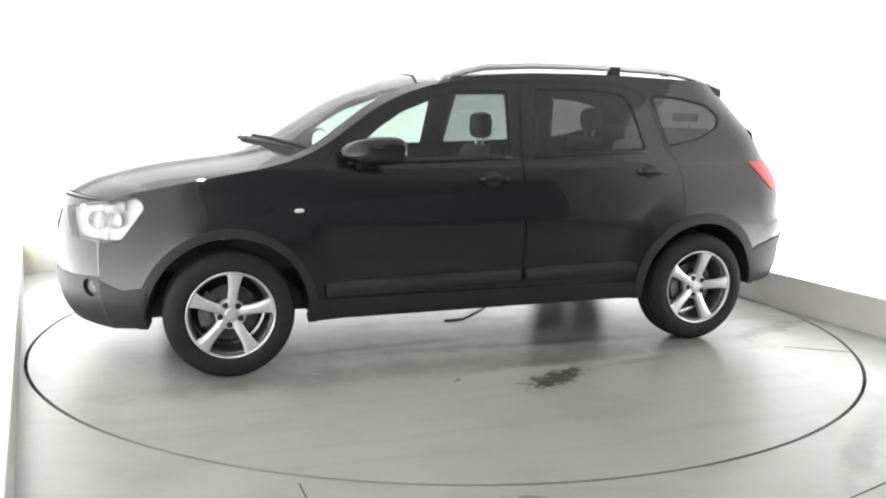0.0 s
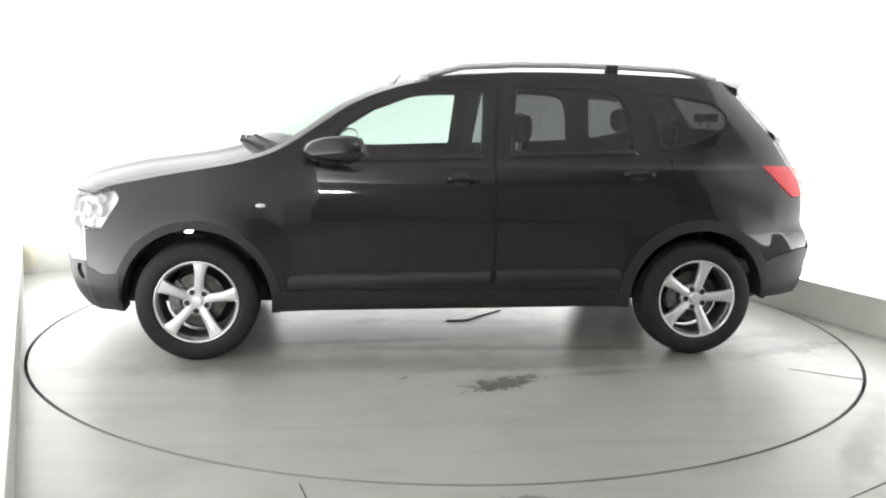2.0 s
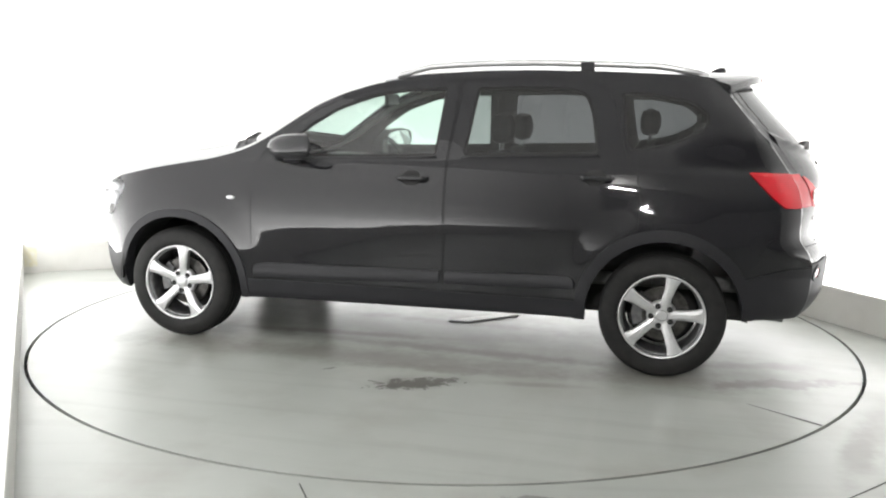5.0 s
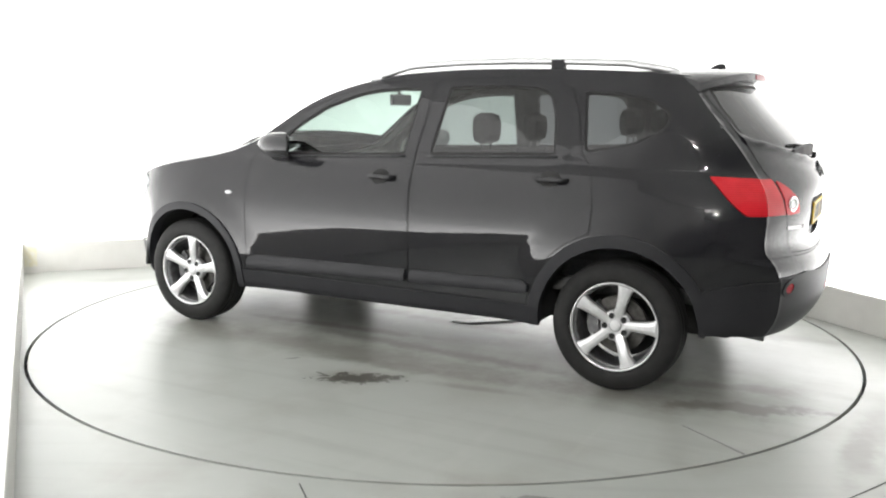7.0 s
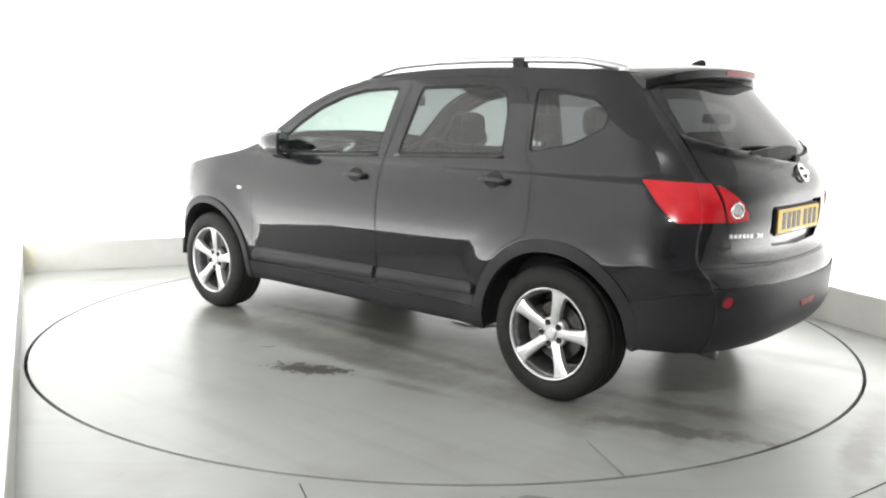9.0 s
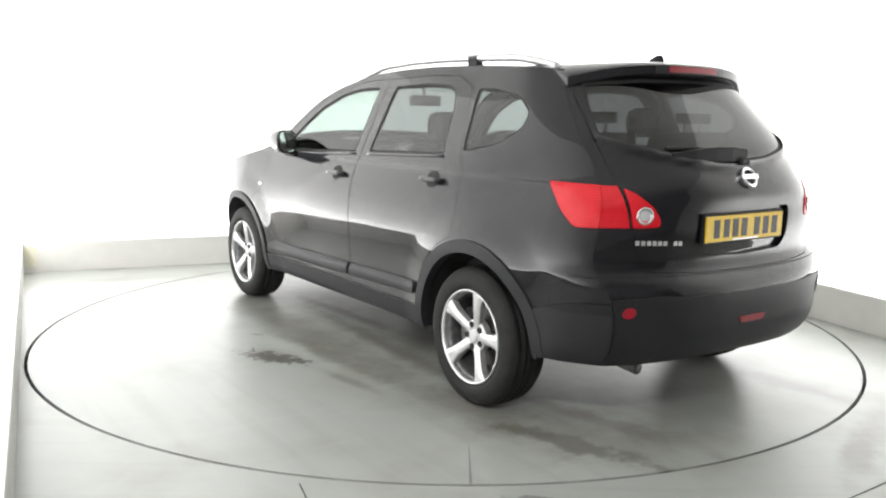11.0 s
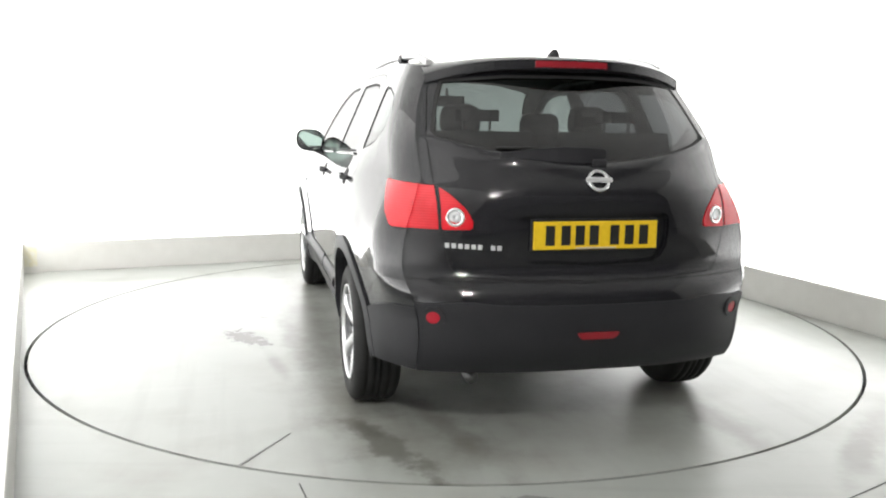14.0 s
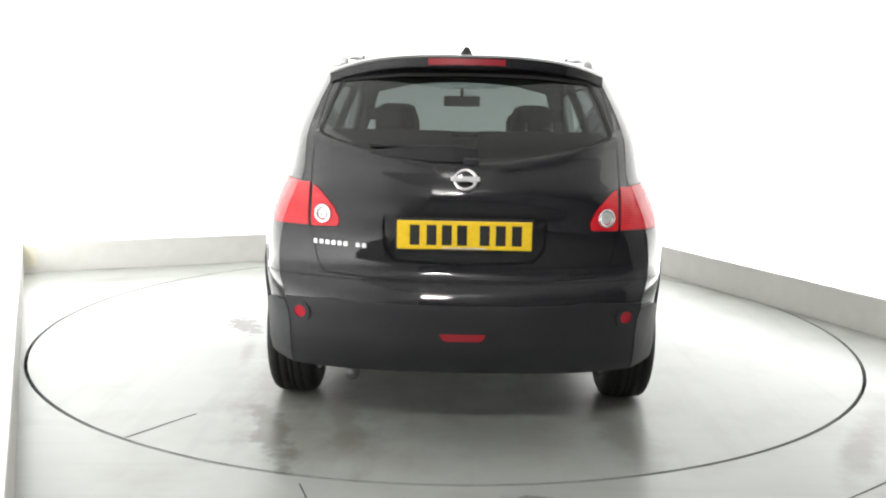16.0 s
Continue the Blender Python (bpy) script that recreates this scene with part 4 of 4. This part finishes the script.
# ---- car: mirrors ----
for s in (1, -1):
    cx, cy, cz = 0.665, 0.888, 1.145
    bm = bmesh.new()
    rows = []
    for i in range(13):
        t = i / 12
        k = (1 - (1 - t) ** 2.6) ** (1 / 2.2) if t > 0 else 0.05
        px = cx + 0.140 - 0.225 * t
        k = max(k, 0.12)
        ring = []
        for j in range(28):
            a = 2 * math.pi * j / 28
            c, d = math.cos(a), math.sin(a)
            e = 0.75
            ring.append((px - 0.075 * c * k, s * (cy + 0.100 * k * math.copysign(abs(c) ** e, c)), cz + 0.074 * k * math.copysign(abs(d) ** e, d) - 0.012 * (1 - k) + 0.010 * c))
        rows.append(ring)
    loft(bm, rows)
    mirror_unit = part("door_mirror", bm, PAINT, car, "gloss black door mirror", smooth=True)
    bm = bmesh.new()
    ring = [bm.verts.new((cx - 0.086 - 0.066 * math.cos(a), s * (cy + 0.086 * math.copysign(abs(math.cos(a)) ** 0.75, math.cos(a))), cz + 0.010 * math.cos(a) + 0.062 * math.copysign(abs(math.sin(a)) ** 0.75, math.sin(a)))) for a in [2 * math.pi * j / 28 for j in range(28)]]
    back = [bm.verts.new((v.co.x - 0.003, v.co.y, v.co.z)) for v in ring]
    bm.faces.new(back)
    for j in range(28):
        bm.faces.new((ring[j], ring[(j + 1) % 28], back[(j + 1) % 28], back[j]))
    bmesh.ops.recalc_face_normals(bm, faces=bm.faces)
    part("mirror_glass", bm, CHROME, mirror_unit, "silvered mirror glass")
    bm = bmesh.new()
    loft(bm, [[(cx + dx * k + 0.01, s * y, z + dz * k) for dx, dz in ((-0.05, -0.018), (0.05, -0.022), (0.06, 0.012), (-0.045, 0.018))] for y, z, k in ((0.87, 1.085, 0.8), (0.83, 1.072, 1.0), (0.80, 1.066, 1.2))])
    part("mirror_foot", bm, CLAD, mirror_unit)

# ---- car: roof rails, spoiler, antenna ----
for s in (1, -1):
    def rail_at(t):
        x = 0.20 - 1.72 * t
        base = lift_top(x, 0.90)
        h = 0.032 * min(1.0, (t / 0.16)) ** 0.7 * min(1.0, ((1 - t) / 0.14)) ** 0.7
        return float(base[0]), float(base[1]), float(base[2]) + h

    bm = bmesh.new()
    rows = []
    for i in range(49):
        x, y, z = rail_at(i / 48)
        rows.append([(x, s * (y + 0.018 * math.cos(a)), z + 0.019 * math.sin(a)) for a in [2 * math.pi * j / 12 for j in range(12)]])
    loft(bm, rows)
    rail = part("roof_rail", bm, RAIL, car, "silver roof rail", smooth=True)
    for t, half in ((0.655, 0.036),):
        x, y, z = rail_at(t)
        bm = bmesh.new()
        box(bm, x - half, x + half, s * y - 0.021, s * y + 0.021, z - 0.05, z + 0.008, 0.004)
        part("rail_foot", bm, CLAD, rail, "black plastic rail foot")
    for t in (0.02, 0.98):
        x, y, z = rail_at(t)
        bm = bmesh.new()
        box(bm, x - 0.04, x + 0.04, s * y - 0.016, s * y + 0.016, z - 0.02, z + 0.006, 0.006)
        part("rail_end", bm, RAIL, rail)


def spoiler_edge(t):
    return -1.868 + 0.198 * abs(t) ** 2.2, 0.59 * t, 1.584 - 0.066 * abs(t) ** 3.2


bm = bmesh.new()
rows = []
for i in range(41):
    t = -1 + i / 20
    front = lift_top(-1.44, 0.93 * t)
    x, y, z = spoiler_edge(t)
    fx, fy, fz = (float(q) for q in front)
    mid = ((fx + x) / 2, (fy + y) / 2, (fz + z) / 2 + 0.008)
    rows.append([(fx, fy, fz + 0.002), mid, (x + 0.02, y, z + 0.002), (x, y, z - 0.008), (x - 0.002, y, z - 0.045), (x + 0.02, y, z - 0.056), (x + 0.07, y * 0.98, z - 0.050), (fx, fy * 0.99, fz - 0.02)])
loft(bm, rows)
spoiler = part("roof_spoiler", bm, PAINT, car, smooth=True)
spoiler.data.set_sharp_from_angle(angle=radians(35))
bm = bmesh.new()
rows = []
for i in range(13):
    x, y, z = spoiler_edge(-0.27 + 0.54 * i / 12)
    rows.append([(x - 0.004, y, z - 0.014), (x - 0.005, y, z - 0.040), (x + 0.01, y, z - 0.040), (x + 0.01, y, z - 0.014)])
loft(bm, rows)
part("brake_lamp", bm, DARK_RED, spoiler, "red high-level brake lamp")
bm = bmesh.new()
ax, az = -1.635, 1.602
rows = []
for z, lx, ly, sh in ((-0.01, 0.045, 0.026, 0), (0.008, 0.042, 0.024, 0), (0.016, 0.034, 0.018, -0.006), (0.024, 0.025, 0.013, -0.012), (0.030, 0.014, 0.008, -0.016)):
    rows.append([(ax + sh + lx * math.cos(a), ly * math.sin(a), az + z) for a in [2 * math.pi * j / 20 for j in range(20)]])
loft(bm, rows)
part("antenna", bm, CLAD, car, "short black roof aerial base", smooth=True)

# ---- car: plate, badges, wipers, small lamps ----
def on_rear(y, z, off):
    p = lift_rear(np.array([y]), np.array([z]))[0]
    return Vector((float(p[0]) - off, y, z))


PX = float(on_rear(0, 0.885, 0)[0]) + 0.006
bm = bmesh.new()
box(bm, PX - 0.004, PX + 0.004, -0.26, 0.26, 0.829, 0.940, 0.002)
plate = part("number_plate", bm, YELLOW, tailgate, "yellow registration plate")
for y in (0.192, 0.127, 0.068, 0.009, -0.078, -0.140, -0.202):
    bm = bmesh.new()
    box(bm, PX - 0.0056, PX - 0.0041, y - 0.019, y + 0.019, 0.846, 0.924)
    part("plate_mark", bm, INK, plate)
bm = bmesh.new()
box(bm, PX - 0.0056, PX - 0.004, -0.085, 0.085, 0.8315, 0.837)
part("plate_strip", bm, RAIL, plate)
bm = bmesh.new()
box(bm, PX + 0.0045, PX + 0.02, -0.268, 0.268, 0.821, 0.948, 0.003)
part("plate_holder", bm, CLAD, tailgate)

c = on_rear(0, 1.093, 0.0)
up = (on_rear(0, 1.125, 0) - on_rear(0, 1.06, 0)).normalized()
badge_turn = Matrix.Translation(c) @ Matrix.Rotation(math.atan2(up.x, up.z), 4, "Y")
bm = bmesh.new()
rows = []
for i in range(48):
    a = 2 * math.pi * i / 48
    rows.append([(-0.012 - 0.008 * math.sin(b), (0.040 + 0.008 * math.cos(b)) * math.cos(a), (0.040 + 0.008 * math.cos(b)) * math.sin(a)) for b in [2 * math.pi * j / 8 for j in range(8)]])
loft(bm, rows + rows[:1], caps=False)
bmesh.ops.remove_doubles(bm, verts=bm.verts, dist=1e-5)
badge = part("badge", bm, CHROME, tailgate, "round chrome emblem with a bar", smooth=True)
badge.matrix_local = badge_turn
bm = bmesh.new()
box(bm, -0.022, 0.004, -0.055, 0.055, -0.011, 0.011, 0.003)
part("badge_bar", bm, CHROME, badge)
for i in range(9):
    y = 0.585 - 0.0245 * i
    if i in (6,):
        continue
    q = on_rear(y, 0.843 - 0.001 * i, 0.0)
    n = (on_rear(y + 0.01, q.z, 0) - on_rear(y - 0.01, q.z, 0)).normalized()
    bm = bmesh.new()
    box(bm, -0.004, 0.002, -0.0085, 0.0085, -0.009, 0.009, 0.001)
    ob = part("letter_bar", bm, RAIL, tailgate)
    ob.matrix_local = Matrix.Translation(q) @ Matrix.Rotation(math.atan2(n.y, n.x) - math.pi / 2, 4, "Z")

bm = bmesh.new()
pts = [on_rear(y, z, o) for y, z, o in ((-0.05, 1.192, 0.024), (0.05, 1.194, 0.028), (0.15, 1.196, 0.026), (0.26, 1.196, 0.022), (0.37, 1.192, 0.014))]
rows = [[p + Vector((d, 0, e)) for d, e in ((-0.008, -w), (-0.008, w), (0.012, w), (0.012, -w))] for p, w in zip(pts, (0.022, 0.031, 0.029, 0.019, 0.007))]
loft(bm, rows)
wiper = part("rear_wiper", bm, CLAD, tailgate, "black rear wiper arm")
bm = bmesh.new()
loft(bm, tube([on_rear(y, z, 0.008) for y, z in ((-0.04, 1.205), (0.1, 1.212), (0.25, 1.220), (0.38, 1.218))], 0.007, 6))
part("wiper_blade", bm, SEAL, wiper)
bm = bmesh.new()
box(bm, *sorted((on_rear(0, 1.16, 0.026).x, on_rear(0, 1.15, -0.002).x)), -0.05, 0.01, 1.148, 1.180, 0.008)
part("wiper_hub", bm, CLAD, wiper)

for pts in (((0.985, 0.10), (0.970, 0.35), (0.955, 0.62), (0.945, 0.86)), ((1.0, -0.60), (0.985, -0.40), (0.975, -0.15), (0.965, 0.06))):
    bm = bmesh.new()
    line = [Vector([float(q) for q in lift_top(x, v)]) + Vector((0.04, 0, -0.010)) for x, v in pts]
    loft(bm, tube(line, lambda t: 0.010 - 0.004 * t, 8))
    front_wiper = part("front_wiper", bm, SEAL, car, "black wiper at the foot of the windscreen")
    bm = bmesh.new()
    a = Vector([float(q) for q in lift_top(1.02, pts[0][1] - 0.02)]) + Vector((0, 0, 0.010))
    loft(bm, tube([a, (a + line[1]) / 2 + Vector((0, 0, 0.012)), line[1]], 0.011, 8))
    part("wiper_arm", bm, CLAD, front_wiper)

for s in (1, -1):
    bm = bmesh.new()
    rows = []
    for k, off in ((1.0, -0.002), (1.0, 0.005), (0.7, 0.009)):
        rows.append([(1.041 + 0.027 * k * math.cos(a), s * (float(side_y(1.041 + 0.027 * k * math.cos(a), 0.845)) + off), 0.846 + 0.012 * k * math.sin(a)) for a in [2 * math.pi * j / 24 for j in range(24)]])
    loft(bm, rows)
    part("side_repeater", bm, CLEAR, car, "small clear side indicator", smooth=True)
    # round clear lamp with a bright rim in the tail lamp
    q = on_rear(s * 0.556, 0.952, 0.006)
    nrm = (on_rear(s * 0.566, 0.952, 0) - on_rear(s * 0.546, 0.952, 0)).normalized()
    turn = Matrix.Translation(q) @ Matrix.Rotation(math.atan2(nrm.y, nrm.x) * 1.0, 4, "Z")
    bm = bmesh.new()
    lathe(bm, [(-0.006, 0.022), (-0.006, 0.037), (0.004, 0.037), (0.007, 0.033), (0.004, 0.026)], 32)
    ob = part("lamp_rim", bm, CHROME, tailgate, "chrome ring round the clear lamp", smooth=True)
    ob.matrix_local = turn @ pose(0, 0, 0, 0, 0, 180 if s < 0 else 0)
    bm = bmesh.new()
    lathe(bm, [(-0.008, 0.0005), (-0.008, 0.026), (0.000, 0.026), (0.003, 0.016), (0.004, 0.0005)], 32)
    ob = part("reversing_lamp", bm, CLEAR, tailgate, "clear reversing lamp", smooth=True)
    ob.matrix_local = turn @ pose(0, 0, 0, 0, 0, 180 if s < 0 else 0)

# ---- car: cabin ----
tput("headlining", "rest", LINING, off=-0.035, thick=0)
bm = bmesh.new()
box(bm, -1.85, 1.0, -0.70, 0.70, 0.44, 0.52, 0.02)
part("cabin_floor", bm, TRIM, car)
bm = bmesh.new()
rows = []
for y in np.linspace(-0.72, 0.72, 13):
    hood = 0.03 * math.exp(-((y + 0.37) / 0.16) ** 2)
    rows.append([(0.98, y, 0.55), (0.60, y, 0.55), (0.56, y, 0.80), (0.58, y, 0.97 + hood), (0.68, y, 1.03 + hood), (0.95, y, 1.045)])
loft(bm, rows)
part("dashboard", bm, TRIM, car)


def seat(x, y, wide, tilt, top, head=0.12, tall=0.175):
    """A cloth seat: cushion, backrest and a headrest on two posts."""
    bm = bmesh.new()
    box(bm, x - 0.02, x + 0.48, y - wide, y + wide, 0.50, 0.66, 0.05)
    s_ob = part("seat", bm, CLOTH, car, "charcoal cloth seat")
    rows = []
    bm = bmesh.new()
    for i in range(9):
        t = i / 8
        cx, cz, w = x - tilt * t, 0.60 + (top - 0.60) * t, wide * (1 - 0.22 * t ** 3)
        d = 0.075 * (1 - 0.35 * t)
        rows.append([(cx + d * math.cos(a) * (1.0 if abs(math.cos(a)) > 0.3 else 0.9), y + w * math.copysign(abs(math.sin(a)) ** 0.5, math.sin(a)), cz) for a in [2 * math.pi * j / 20 for j in range(20)]])
    loft(bm, rows)
    part("backrest", bm, CLOTH, s_ob, smooth=True)
    bm = bmesh.new()
    box(bm, x - tilt - 0.075, x - tilt + 0.035, y - head, y + head, top + 0.045, top + 0.045 + tall, 0.05)
    part("headrest", bm, CLOTH, s_ob)
    for dy in (-0.06, 0.06):
        bm = bmesh.new()
        loft(bm, tube([(x - tilt - 0.01, y + dy, top - 0.03), (x - tilt - 0.02, y + dy, top + 0.07)], 0.007, 8))
        part("headrest_post", bm, CHROME, s_ob)


for y in (0.37, -0.37):
    seat(-0.20, y, 0.25, 0.22, 1.13)
    seat(-1.05, y * 0.88, 0.31, 0.20, 1.19, 0.10, 0.155)
    seat(-1.46, y * 0.9, 0.345, 0.12, 1.27, 0.10, 0.05)
bm = bmesh.new()
rows = []
for i in range(33):
    a = 2 * math.pi * i / 32
    rows.append([((0.19 + 0.016 * math.cos(b)) * math.cos(a), (0.19 + 0.016 * math.cos(b)) * math.sin(a), 0.016 * math.sin(b)) for b in [2 * math.pi * j / 8 for j in range(8)]])
loft(bm, rows, caps=False)
bmesh.ops.remove_doubles(bm, verts=bm.verts, dist=1e-5)
box(bm, -0.06, 0.06, -0.185, 0.185, -0.012, 0.008, 0.006)
box(bm, -0.185, 0.06, -0.05, 0.05, -0.014, 0.01, 0.006)
steer = part("steering_wheel", bm, TRIM, car, "dark plastic steering wheel")
steer.matrix_local = pose(0.42, -0.37, 0.98, 0, -65, 0)
bm = bmesh.new()
box(bm, 0.34, 0.37, -0.12, 0.12, 1.385, 1.455, 0.012)
inner_mirror = part("inner_mirror", bm, TRIM, car)
bm = bmesh.new()
loft(bm, tube([(0.36, 0, 1.44), (0.38, 0, 1.50)], 0.012, 8))
part("mirror_stalk", bm, TRIM, inner_mirror)

# ---- turntable: joint, hatch and marks ----
bm = bmesh.new()
p0, p1 = Vector((-2.058, 1.300, 0)), Vector((-1.76, 1.092, 0))
d = (p1 - p0).normalized()
n = Vector((-d.y, d.x, 0))
loft(bm, [[p + n * w + Vector((0, 0, z)) for w, z in ((-k, 0.0005), (k, 0.0005), (k, 0.0025), (-k, 0.0025))] for p, k in ((p0, 0.006), ((p0 + p1) / 2, 0.0035), (p1, 0.001))])
part("deck_joint", bm, JOINT, turntable)
HATCH = bumps(grain(shader("worn_hatch_plate", (0.4, 0.4, 0.39), 0.4, metal=0.3), 14.0, (0.50, 0.50, 0.49), (0.68, 0.68, 0.66), second=0.5, second_scale=4.0), 40, 0.2)
HATCH_PLAN = [(-0.02, -0.06), (-0.14, -0.06), (-0.42, -0.34), (-0.30, -0.36)]
hatch_middle = Vector((-0.22, -0.205, 0))


def hatch_slab(grow, low, high):
    bm = bmesh.new()
    slab(bm, [hatch_middle + (Vector((*p, 0)) - hatch_middle) * grow for p in HATCH_PLAN], low, high)
    return bm


hatch = part("hatch", hatch_slab(1.0, 0.001, 0.009), HATCH, turntable, "worn metal hatch plate with dark edges")
part("hatch_frame", hatch_slab(1.07, 0.0005, 0.002), SEAM, hatch)


# ---- motion ----
TURN = [(0.0, 200.0), (2.0, 186.65), (4.0, 173.05), (6.5, 155.95), (8.0, 145.6), (9.0, 138.7), (11.5, 121.25), (13.0, 110.7), (14.5, 100.15), (16.0, 89.6)]
OFF_X, OFF_Y = 0.043, -0.083


def motions():
    """The turntable turns at a steady pace and carries the car with it."""
    walk(turntable, [(t, pose(0, 0, 0, 0, 0, a)) for t, a in TURN])
    rows = []
    for t, a in TURN:
        c, s = math.cos(radians(a)), math.sin(radians(a))
        rows.append((t, pose(c * OFF_X - s * OFF_Y, s * OFF_X + c * OFF_Y, 0, 0, 0, a)))
    walk(car, rows)


motions()
